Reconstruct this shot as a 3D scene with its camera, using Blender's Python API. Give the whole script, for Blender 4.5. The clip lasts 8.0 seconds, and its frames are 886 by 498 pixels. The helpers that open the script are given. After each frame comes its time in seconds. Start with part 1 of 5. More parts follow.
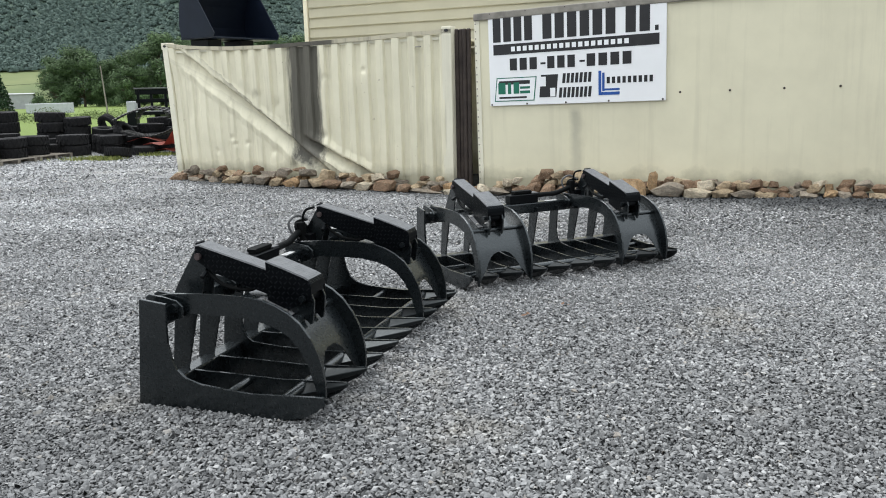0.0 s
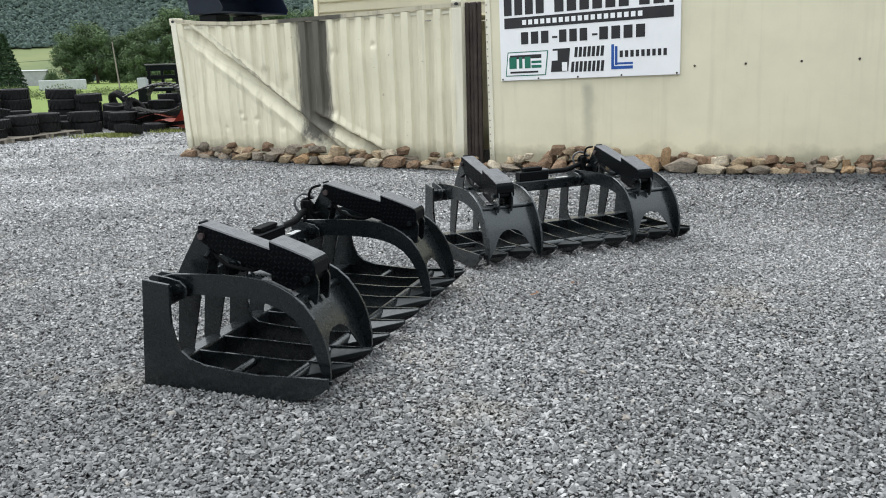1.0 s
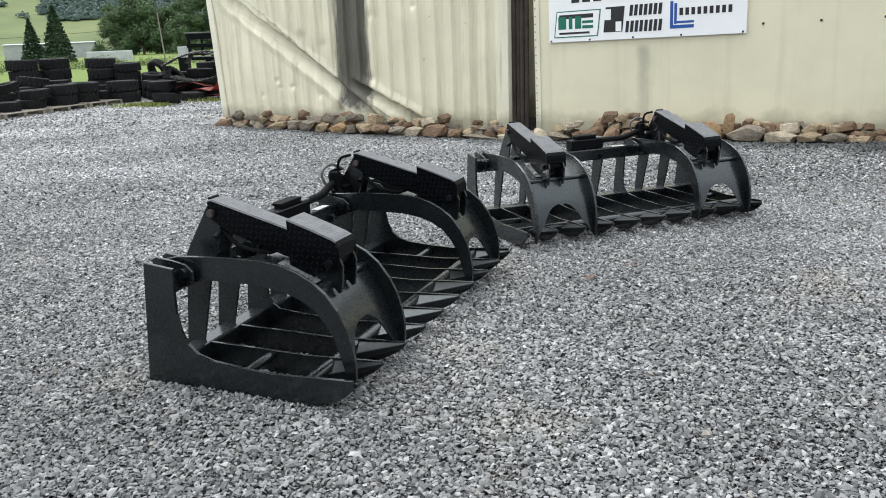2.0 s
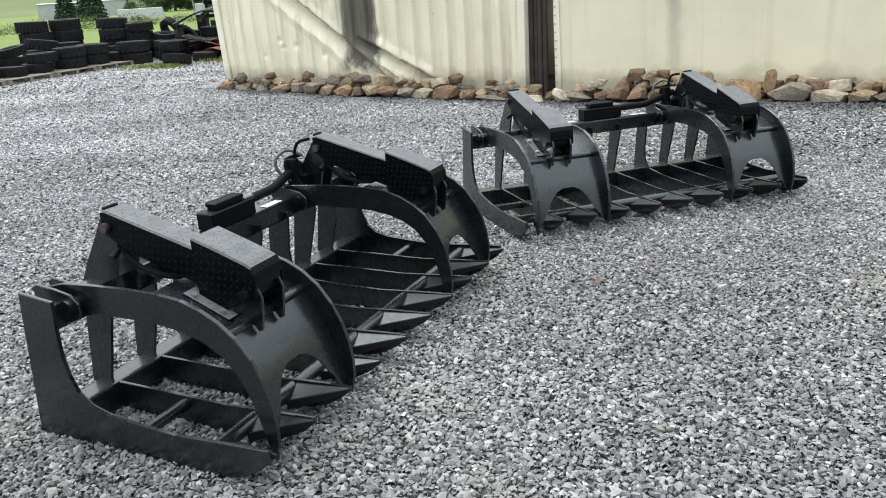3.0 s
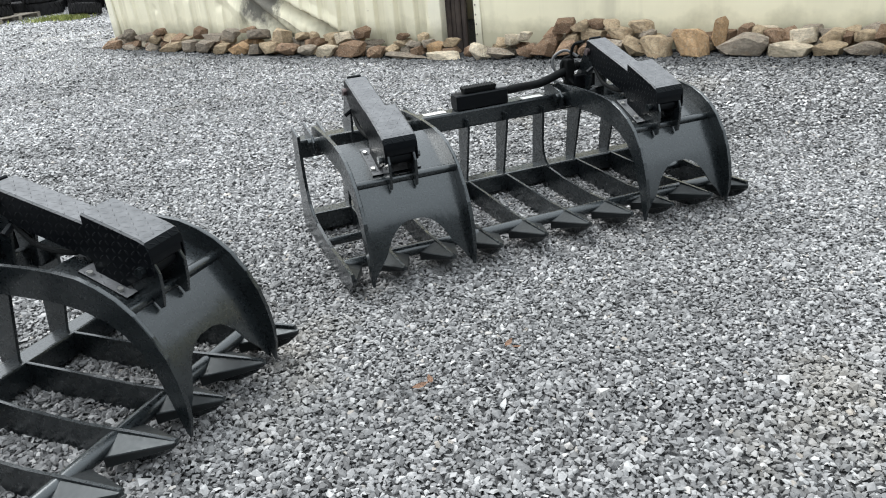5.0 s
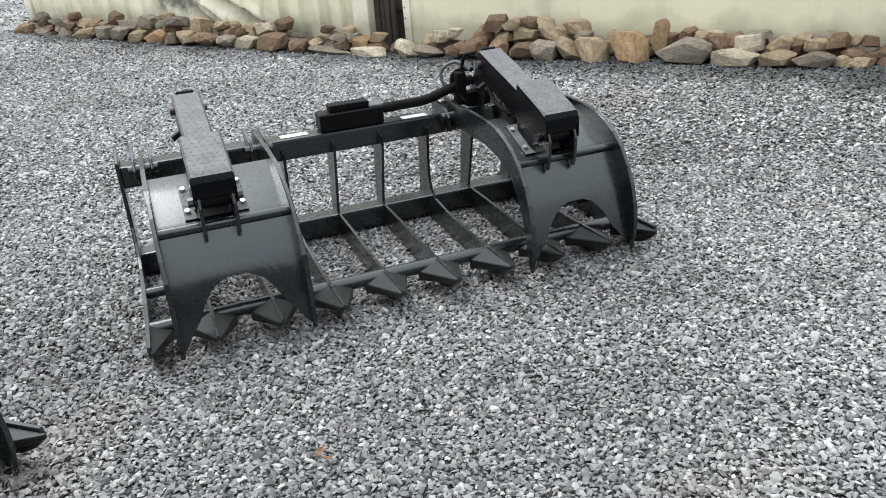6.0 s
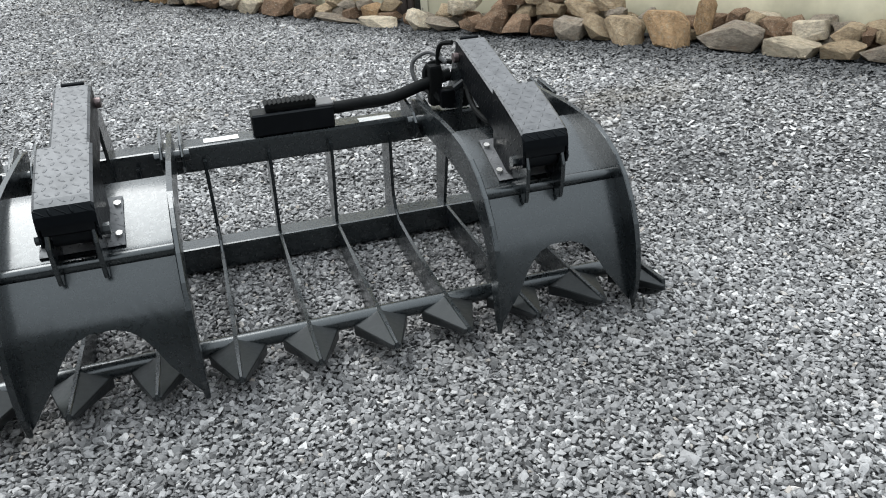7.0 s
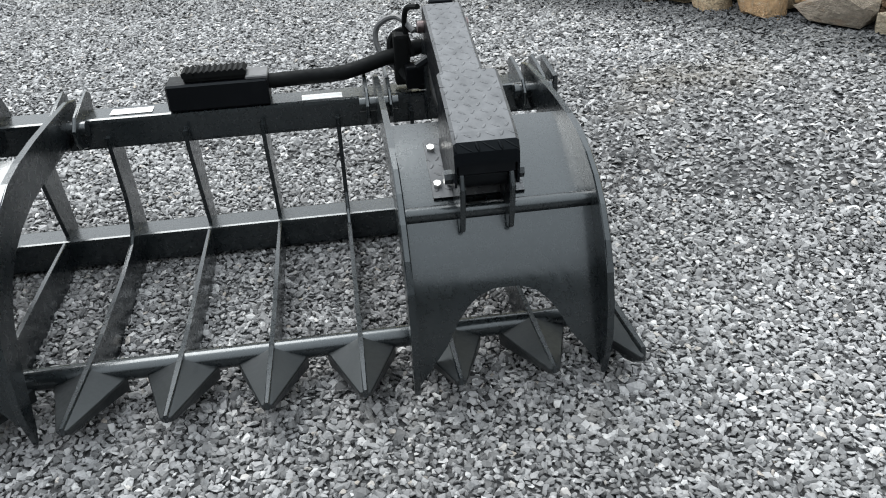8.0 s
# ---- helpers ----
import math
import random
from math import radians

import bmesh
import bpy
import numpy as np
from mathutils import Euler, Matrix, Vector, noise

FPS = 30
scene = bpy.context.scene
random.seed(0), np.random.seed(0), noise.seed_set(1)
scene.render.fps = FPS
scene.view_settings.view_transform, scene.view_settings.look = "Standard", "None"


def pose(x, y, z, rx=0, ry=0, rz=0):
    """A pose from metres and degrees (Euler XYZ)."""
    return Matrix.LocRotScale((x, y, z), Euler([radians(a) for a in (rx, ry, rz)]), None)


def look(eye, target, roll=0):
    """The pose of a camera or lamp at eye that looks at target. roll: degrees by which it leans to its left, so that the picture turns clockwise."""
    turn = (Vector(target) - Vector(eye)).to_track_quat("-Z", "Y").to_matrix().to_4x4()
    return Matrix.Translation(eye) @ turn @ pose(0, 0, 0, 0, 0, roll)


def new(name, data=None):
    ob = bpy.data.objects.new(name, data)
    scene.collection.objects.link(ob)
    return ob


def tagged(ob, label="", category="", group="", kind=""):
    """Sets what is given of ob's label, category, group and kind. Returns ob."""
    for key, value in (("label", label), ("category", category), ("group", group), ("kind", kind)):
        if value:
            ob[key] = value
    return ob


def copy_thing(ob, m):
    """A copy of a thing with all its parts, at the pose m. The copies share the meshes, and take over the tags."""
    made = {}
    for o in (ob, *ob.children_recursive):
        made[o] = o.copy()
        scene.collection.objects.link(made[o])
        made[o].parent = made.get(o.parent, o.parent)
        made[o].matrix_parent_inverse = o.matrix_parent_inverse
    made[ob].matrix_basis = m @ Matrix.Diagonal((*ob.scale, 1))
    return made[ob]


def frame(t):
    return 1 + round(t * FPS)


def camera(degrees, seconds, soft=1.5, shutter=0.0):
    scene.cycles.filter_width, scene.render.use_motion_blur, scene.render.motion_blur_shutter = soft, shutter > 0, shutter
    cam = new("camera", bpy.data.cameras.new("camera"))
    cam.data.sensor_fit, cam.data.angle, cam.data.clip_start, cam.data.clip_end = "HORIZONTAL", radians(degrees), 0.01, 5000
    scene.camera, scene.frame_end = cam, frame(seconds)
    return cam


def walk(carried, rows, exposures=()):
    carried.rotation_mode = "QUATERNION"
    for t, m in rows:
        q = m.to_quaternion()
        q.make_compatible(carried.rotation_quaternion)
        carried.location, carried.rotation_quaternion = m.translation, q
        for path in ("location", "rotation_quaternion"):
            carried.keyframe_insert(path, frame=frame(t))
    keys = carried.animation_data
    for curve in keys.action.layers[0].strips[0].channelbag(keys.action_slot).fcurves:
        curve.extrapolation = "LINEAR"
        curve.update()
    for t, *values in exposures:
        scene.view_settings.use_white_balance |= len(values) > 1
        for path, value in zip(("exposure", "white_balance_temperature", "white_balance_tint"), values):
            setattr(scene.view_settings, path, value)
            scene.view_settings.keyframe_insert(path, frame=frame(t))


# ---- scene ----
cam = camera(59.4, 8.0, soft=1.0)
PATH = [
    (0, (0.012, -0.179, 1.685), (0.002, 1.778, 1.272), -1.3),
    (0.5, (0.014, -0.138, 1.675), (-0.01, 1.813, 1.238), -1.5),
    (1, (0.046, -0.101, 1.687), (0.002, 1.842, 1.214), -1.6),
    (1.5, (0.006, 0.122, 1.629), (-0.075, 2.051, 1.108), -1.9),
    (1.7, (-0.012, 0.264, 1.579), (-0.127, 2.191, 1.058), -2.2),
    (2.8, (0.244, 1.144, 1.649), (0.021, 3.023, 1.0), -2.5),
    (3, (0.278, 1.347, 1.603), (0.032, 3.221, 0.95), -3.6),
    (3.5, (0.412, 1.802, 1.593), (0.151, 3.665, 0.914), -4.8),
    (4, (0.665, 2.181, 1.557), (0.416, 4.032, 0.84), -5.7),
    (4.2, (0.764, 2.315, 1.535), (0.497, 4.165, 0.824), -6.3),
    (5.3, (1.116, 3.148, 1.65), (0.927, 4.955, 0.813), -5.1),
    (5.5, (1.252, 3.297, 1.597), (1.074, 5.105, 0.76), -4.9),
    (6, (1.481, 3.694, 1.588), (1.321, 5.496, 0.734), -3.9),
    (6.5, (1.613, 4.211, 1.527), (1.42, 5.996, 0.645), -3.2),
    (7, (1.759, 4.51, 1.524), (1.485, 6.258, 0.591), -2.9),
    (7.5, (2.018, 4.862, 1.464), (1.588, 6.555, 0.491), -3.6),
    (8, (2.153, 5.259, 1.425), (1.622, 6.881, 0.382), -2.4),
]
walk(cam, [(t, look(eye, target, roll)) for t, eye, target, roll in PATH],
     [(0, 1.33), (1.5, 1.37), (3, 1.55), (4, 1.65), (5.5, 1.61), (6, 1.53), (6.5, 1.42), (7.5, 1.47), (8, 1.53)])


# ---- world, sun, exposure ----
world = bpy.data.worlds.new("sky")
scene.world = world
world.use_nodes = True
wn = world.node_tree.nodes
sky = wn.new("ShaderNodeTexSky")
sky.sky_type = "NISHITA"
sky.sun_disc = False
SUN_EL, SUN_AZ = radians(57), radians(-58)
sky.sun_elevation, sky.sun_rotation = SUN_EL, SUN_AZ
sky.air_density, sky.dust_density, sky.ozone_density = 1.0, 4.0, 1.0
# thin even cloud over the whole sky
veil = wn.new("ShaderNodeMix")
veil.data_type, veil.blend_type = "RGBA", "MIX"
veil.inputs[0].default_value = 0.94
# an overcast sky is brightest overhead
up = wn.new("ShaderNodeSeparateXYZ")
world.node_tree.links.new(wn.new("ShaderNodeTexCoord").outputs["Generated"], up.inputs[0])
grade = wn.new("ShaderNodeMath")
grade.operation = "MULTIPLY_ADD"
grade.inputs[1].default_value, grade.inputs[2].default_value = 1.00, 0.36
world.node_tree.links.new(up.outputs[2], grade.inputs[0])
cloud = wn.new("ShaderNodeMix")
cloud.data_type, cloud.blend_type = "RGBA", "MIX"
cloud.inputs[6].default_value, cloud.inputs[7].default_value = (0, 0, 0, 1), (7.45, 7.9, 8.25, 1)
cloud.clamp_factor = False
world.node_tree.links.new(grade.outputs[0], cloud.inputs[0])
world.node_tree.links.new(cloud.outputs[2], veil.inputs[7])
world.node_tree.links.new(sky.outputs[0], veil.inputs[6])
world.node_tree.links.new(veil.outputs[2], wn["Background"].inputs[0])
wn["Background"].inputs[1].default_value = 0.096
sun = new("sun", bpy.data.lights.new("sun", "SUN"))
sun.data.energy, sun.data.angle, sun.data.color = 1.33, radians(38), (1.0, 0.99, 0.975)
sun_dir = Vector((math.sin(SUN_AZ) * math.cos(SUN_EL), math.cos(SUN_AZ) * math.cos(SUN_EL), math.sin(SUN_EL)))
sun.matrix_world = look(sun_dir * 50, (0, 0, 0))


# ---- materials ----
class Mat:
    """A node material built step by step."""

    def __init__(self, name, rough=0.6, metal=0.0, spec=0.5):
        self.m = bpy.data.materials.new(name)
        self.m.use_nodes = True
        self.t = self.m.node_tree
        self.b = self.t.nodes["Principled BSDF"]
        self.b.inputs["Roughness"].default_value = rough
        self.b.inputs["Metallic"].default_value = metal
        self.b.inputs["Specular IOR Level"].default_value = spec
        self.co = self.t.nodes.new("ShaderNodeTexCoord").outputs["Object"]

    def link(self, a, b):
        self.t.links.new(a, b)

    def mapped(self, scale=(1, 1, 1), loc=(0, 0, 0), rot=(0, 0, 0), src=None):
        n = self.t.nodes.new("ShaderNodeMapping")
        n.inputs["Scale"].default_value, n.inputs["Location"].default_value, n.inputs["Rotation"].default_value = scale, loc, rot
        self.link(src or self.co, n.inputs[0])
        return n.outputs[0]

    def noise(self, scale, detail=4, rough=0.6, src=None):
        n = self.t.nodes.new("ShaderNodeTexNoise")
        n.inputs["Scale"].default_value, n.inputs["Detail"].default_value, n.inputs["Roughness"].default_value = scale, detail, rough
        self.link(src or self.co, n.inputs["Vector"])
        return n.outputs["Fac"]

    def voronoi(self, scale, feature="F1", out="Distance", src=None):
        n = self.t.nodes.new("ShaderNodeTexVoronoi")
        n.feature = feature
        n.inputs["Scale"].default_value = scale
        self.link(src or self.co, n.inputs["Vector"])
        return n.outputs[out]

    def ramp(self, fac, stops):
        n = self.t.nodes.new("ShaderNodeValToRGB")
        el = n.color_ramp.elements
        while len(el) < len(stops):
            el.new(0.5)
        for e, (p, c) in zip(el, stops):
            e.position, e.color = p, (*(c if isinstance(c, tuple) else (c, c, c)), 1)
        self.link(fac, n.inputs[0])
        return n.outputs[0]

    def mix(self, fac, a, b, mode="MIX"):
        n = self.t.nodes.new("ShaderNodeMix")
        n.data_type, n.blend_type = "RGBA", mode
        for s, v in ((n.inputs[0], fac), (n.inputs[6], a), (n.inputs[7], b)):
            if isinstance(v, (int, float)):
                s.default_value = v
            elif isinstance(v, tuple):
                s.default_value = (*v, 1)
            else:
                self.link(v, s)
        return n.outputs[2]

    def math(self, op, a, b=0.0, c=0.0):
        n = self.t.nodes.new("ShaderNodeMath")
        n.operation = op
        for s, v in zip(n.inputs, (a, b, c)):
            if isinstance(v, (int, float)):
                s.default_value = v
            else:
                self.link(v, s)
        return n.outputs[0]

    def xyz(self, src=None):
        n = self.t.nodes.new("ShaderNodeSeparateXYZ")
        self.link(src or self.co, n.inputs[0])
        return n.outputs

    def world_co(self):
        return self.t.nodes.new("ShaderNodeNewGeometry").outputs["Position"]

    def island(self):
        return self.t.nodes.new("ShaderNodeNewGeometry").outputs["Random Per Island"]

    def random(self):
        return self.t.nodes.new("ShaderNodeObjectInfo").outputs["Random"]

    def bump(self, h, strength=0.3, dist=0.01):
        n = self.t.nodes.new("ShaderNodeBump")
        n.inputs["Strength"].default_value, n.inputs["Distance"].default_value = strength, dist
        self.link(h, n.inputs["Height"])
        self.link(n.outputs[0], self.b.inputs["Normal"])

    def colour(self, c):
        if isinstance(c, tuple):
            self.b.inputs["Base Color"].default_value = (*c, 1)
        else:
            self.link(c, self.b.inputs["Base Color"])
        return self

    def rough(self, c):
        self.link(c, self.b.inputs["Roughness"])
        return self


def painted(name, base, rough, spot=1.25, metal=0.0, spec=0.5, coat=0.0):
    """Sprayed paint with dust, faint blotches and orange peel."""
    k = Mat(name, rough, metal, spec)
    k.b.inputs["Coat Weight"].default_value, k.b.inputs["Coat Roughness"].default_value, k.b.inputs["Coat IOR"].default_value = coat, 0.16, 1.55
    k.b.inputs["Specular Tint"].default_value = (0.84, 0.95, 1.0, 1)
    n = k.noise(3.5, 5)
    f = k.noise(60, 3)
    lo, hi = tuple(c * 0.8 for c in base), tuple(c * spot for c in base)
    c = k.ramp(n, [(0.3, lo), (0.7, hi)])
    dust = k.ramp(k.noise(14, 6, 0.7), [(0.55, 0.0), (0.8, 0.025)])
    c = k.mix(dust, c, (0.18, 0.19, 0.195))
    k.colour(c)
    k.rough(k.ramp(f, [(0.3, rough * 0.85), (0.7, min(1, rough * 1.2))]))
    k.bump(f, 0.08, 0.002)
    return k.m


M_PAINT = painted("charcoal_paint", (0.0050, 0.0066, 0.0076), 0.28, spec=0.5, coat=0.42)
M_TIP = painted("scuffed_tip_paint", (0.0065, 0.0072, 0.0076), 0.42, spec=0.42)
M_BLACK = painted("black_steel", (0.0022, 0.0024, 0.0032), 0.42, spec=0.14)
M_RUBBER = painted("hose_rubber", (0.004, 0.004, 0.004), 0.7, spec=0.12)


def diamond_plate():
    """Tread plate: short raised bars set crosswise in turn on a chequer of 28 mm cells."""
    k = Mat("diamond_plate", 0.34, 0.0, 0.12)
    k.b.inputs["Specular Tint"].default_value = (0.84, 0.95, 1.0, 1)
    x, y, z = k.xyz()
    p = 0.028
    a = k.math("DIVIDE", k.math("ADD", x, z), p)
    b = k.math("DIVIDE", k.math("MULTIPLY_ADD", z, 0.25, y), p)
    odd = k.math("MODULO", k.math("ADD", k.math("FLOOR", a), k.math("FLOOR", b)), 2.0)
    sgn = k.math("MULTIPLY_ADD", k.math("ABSOLUTE", odd), 2.0, -1.0)
    fa = k.math("SUBTRACT", k.math("FRACT", a), 0.5)
    fb = k.math("MULTIPLY", k.math("SUBTRACT", k.math("FRACT", b), 0.5), sgn)
    along = k.math("MULTIPLY", k.math("ADD", fa, fb), 0.7071 / 0.40)
    cross = k.math("MULTIPLY", k.math("SUBTRACT", fa, fb), 0.7071 / 0.125)
    d = k.math("ADD", k.math("MULTIPLY", along, along), k.math("MULTIPLY", cross, cross))
    h = k.ramp(d, [(0.25, 1.0), (1.0, 0.0)])
    c = k.ramp(k.noise(20, 5), [(0.3, (0.0010, 0.0014, 0.0022)), (0.75, (0.0022, 0.0027, 0.0038))])
    # sky brightness on upward faces, put into the colour as a dusty tone
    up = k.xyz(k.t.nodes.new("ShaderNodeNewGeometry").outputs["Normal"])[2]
    top_light = k.math("MULTIPLY", k.ramp(up, [(0.55, 0.0), (0.9, 1.0)]), k.ramp(k.noise(18, 5, 0.65), [(0.3, 0.48), (0.7, 0.78)]))
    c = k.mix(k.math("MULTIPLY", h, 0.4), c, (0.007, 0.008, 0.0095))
    k.colour(k.mix(top_light, c, (0.175, 0.18, 0.187)))
    k.rough(k.ramp(k.noise(35, 4), [(0.3, 0.28), (0.7, 0.42)]))
    k.bump(h, 0.75, 0.0035)
    return k.m


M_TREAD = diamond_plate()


def simple(name, a, b, scale, rough, metal=0.0, bump=0.2, dist=0.003, spec=0.5):
    k = Mat(name, rough, metal, spec)
    n = k.noise(scale, 5)
    k.colour(k.ramp(n, [(0.3, a), (0.7, b)]))
    if bump:
        k.bump(n, bump, dist)
    return k.m


M_BOLT = simple("aged_pin", (0.10, 0.08, 0.08), (0.17, 0.135, 0.135), 40, 0.4, 0.8)
M_STEEL = simple("zinc_bolt", (0.45, 0.45, 0.44), (0.62, 0.62, 0.6), 40, 0.35, 0.9)
M_LABEL = simple("paper_sticker", (0.72, 0.72, 0.7), (0.8, 0.8, 0.79), 20, 0.5, 0, 0)
M_GREYCAP = simple("grey_cap", (0.05, 0.052, 0.055), (0.09, 0.092, 0.095), 30, 0.5)


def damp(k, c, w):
    """Dark damp gravel along the foot of the trailer wall."""
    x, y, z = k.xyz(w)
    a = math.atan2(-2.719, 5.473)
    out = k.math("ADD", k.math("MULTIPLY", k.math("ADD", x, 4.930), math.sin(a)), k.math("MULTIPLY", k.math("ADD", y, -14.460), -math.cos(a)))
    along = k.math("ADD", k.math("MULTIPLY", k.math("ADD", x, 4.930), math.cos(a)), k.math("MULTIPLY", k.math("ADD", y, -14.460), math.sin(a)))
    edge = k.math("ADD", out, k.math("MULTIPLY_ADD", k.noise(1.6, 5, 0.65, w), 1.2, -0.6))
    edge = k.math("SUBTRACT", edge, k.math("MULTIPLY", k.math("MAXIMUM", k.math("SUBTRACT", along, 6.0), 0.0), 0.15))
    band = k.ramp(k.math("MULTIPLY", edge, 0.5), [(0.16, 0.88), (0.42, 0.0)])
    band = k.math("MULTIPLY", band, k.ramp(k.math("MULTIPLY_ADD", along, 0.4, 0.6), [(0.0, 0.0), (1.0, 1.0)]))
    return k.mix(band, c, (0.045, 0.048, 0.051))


def yard_tone(k, c, w):
    """Paints the low-angle brightness of far gravel into its colour; also tracks and earth."""
    x, y, z = k.xyz(w)
    yard_y = k.math("ADD", y, k.math("MULTIPLY_ADD", k.noise(0.5, 4, 0.6, w), 3.0, -1.5))
    c = k.mix(1.0, c, k.ramp(k.math("MULTIPLY", yard_y, 0.1), [(0.3, 0.78), (0.45, 0.90), (0.75, 0.95), (1.0, 1.28)]), "MULTIPLY")
    # shade beside the first grapple, put into the gravel's colour
    grapple_shade = k.math("MULTIPLY", k.ramp(k.math("MULTIPLY", y, 0.1), [(0.3, 0.24), (0.7, 0.0)]), k.ramp(k.math("MULTIPLY_ADD", x, 0.25, 0.5), [(0.1, 1.0), (0.6, 0.0)]))
    c = k.mix(grapple_shade, c, (0.05, 0.051, 0.053))
    track = k.noise(1.0, 4, 0.55, k.mapped((0.22, 0.95, 1.0), (0, 0, 0), (0, 0, 0.35), w))
    c = k.mix(1.0, c, k.ramp(track, [(0.32, 0.78), (0.5, 1.0), (0.68, 1.18)]), "MULTIPLY")
    earth = k.ramp(k.noise(0.8, 5, 0.65, k.mapped((1, 1, 1), (7, 3, 0), (0, 0, 0), w)), [(0.58, 0.0), (0.72, 0.35)])
    return k.mix(earth, c, (0.25, 0.225, 0.18))


def gravel_ground():
    k = Mat("gravel_and_grass", 0.9, 0, 0.3)
    w = k.world_co()
    cell = k.voronoi(42, "F1", "Color", w)
    dist = k.voronoi(42, "F1", "Distance", w)
    g = k.ramp(k.xyz(cell)[0], [(0.0, (0.14, 0.142, 0.146)), (0.45, (0.30, 0.303, 0.31)), (0.8, (0.43, 0.434, 0.44)), (1.0, (0.58, 0.584, 0.585))])
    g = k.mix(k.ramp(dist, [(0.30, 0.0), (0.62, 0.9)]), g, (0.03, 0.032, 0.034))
    # wheel-worn patches and damp areas
    big = k.noise(0.45, 4, 0.6, w)
    g = k.mix(1.0, g, k.ramp(big, [(0.3, 0.78), (0.7, 1.12)]), "MULTIPLY")
    g = yard_tone(k, g, w)
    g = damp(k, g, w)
    # shade in the gaps between loose stones, painted onto the sheet within the wedge
    gap_shade = k.ramp(k.math("MULTIPLY", k.xyz(w)[1], 0.05), [(0.40, 0.92), (0.46, 0.25), (0.74, 0.0)])
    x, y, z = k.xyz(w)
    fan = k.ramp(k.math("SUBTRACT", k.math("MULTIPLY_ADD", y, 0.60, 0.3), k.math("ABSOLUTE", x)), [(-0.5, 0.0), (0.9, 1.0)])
    gap_shade = k.math("MULTIPLY", k.math("MULTIPLY", gap_shade, fan), k.ramp(k.math("SUBTRACT", y, 2.6), [(0.0, 0.0), (0.1, 1.0)]))
    g = k.mix(gap_shade, g, (0.040, 0.041, 0.042))
    # grass begins beyond the yard
    edge = k.math("ADD", k.math("MULTIPLY_ADD", x, 0.18, y), k.math("MULTIPLY", k.noise(0.5, 4, 0.6, w), 5.0))
    mask = k.ramp(k.math("MULTIPLY_ADD", edge, 0.1, -2.42), [(0.0, 0.0), (0.12, 1.0)])
    fine = k.noise(9, 5, 0.7, w)
    field = k.noise(0.03, 4, 0.6, w)
    gr = k.ramp(fine, [(0.25, (0.070, 0.110, 0.018)), (0.75, (0.135, 0.190, 0.034))])
    gr = k.mix(k.ramp(field, [(0.35, 0.0), (0.65, 0.6)]), gr, (0.125, 0.170, 0.042))
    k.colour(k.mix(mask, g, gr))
    k.bump(k.math("SUBTRACT", 1.0, dist), 0.8, 0.015)
    return k.m


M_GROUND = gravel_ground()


def pebble_mat():
    k = Mat("crushed_limestone", 0.82, 0, 0.4)
    r = k.island()
    c = k.ramp(r, [(0.0, (0.092, 0.0935, 0.095)), (0.3, (0.158, 0.161, 0.163)), (0.62, (0.226, 0.229, 0.232)), (0.88, (0.310, 0.314, 0.316)), (0.975, (0.45, 0.454, 0.452)), (1.0, (0.28, 0.255, 0.225))])
    n = k.noise(55, 4, 0.65)
    c = k.mix(1.0, c, k.ramp(n, [(0.25, 0.75), (0.75, 1.2)]), "MULTIPLY")
    big = k.noise(0.45, 4, 0.6, k.world_co())
    c = k.mix(1.0, c, k.ramp(big, [(0.3, 0.8), (0.7, 1.12)]), "MULTIPLY")
    c = yard_tone(k, c, k.world_co())
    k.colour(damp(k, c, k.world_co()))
    k.bump(n, 0.25, 0.003)
    return k.m


M_PEBBLE = pebble_mat()


def rock_mat(name, lo, hi):
    """Field stone of one family of colour, each stone a little different."""
    k = Mat(name, 0.9, 0, 0.25)
    c = k.ramp(k.random(), [(0.0, lo), (1.0, hi)])
    n = k.noise(7, 8, 0.72)
    c = k.mix(1.0, c, k.ramp(n, [(0.3, 0.50), (0.5, 0.98), (0.7, 1.4)]), "MULTIPLY")
    rusty = k.ramp(k.noise(4.5, 5, 0.6, k.mapped((1, 1, 1), (3, 8, 1))), [(0.55, 0.0), (0.72, 0.4)])
    c = k.mix(rusty, c, (0.30, 0.16, 0.075))
    lichen = k.ramp(k.noise(17, 5, 0.6), [(0.54, 0.0), (0.70, 0.6)])
    c = k.mix(lichen, c, (0.46, 0.42, 0.33))
    k.colour(c)
    k.bump(k.noise(11, 8, 0.75), 0.9, 0.05)
    return k.m


# brown, tan, grey-brown, pale and ochre stones
M_ROCKS = [rock_mat("brown_stone", (0.16, 0.10, 0.062), (0.28, 0.185, 0.12)), rock_mat("tan_stone", (0.33, 0.255, 0.165), (0.47, 0.365, 0.24)),
           rock_mat("grey_brown_stone", (0.20, 0.17, 0.135), (0.32, 0.275, 0.22)), rock_mat("pale_stone", (0.50, 0.43, 0.32), (0.66, 0.58, 0.45)),
           rock_mat("ochre_stone", (0.36, 0.225, 0.115), (0.46, 0.31, 0.175))]


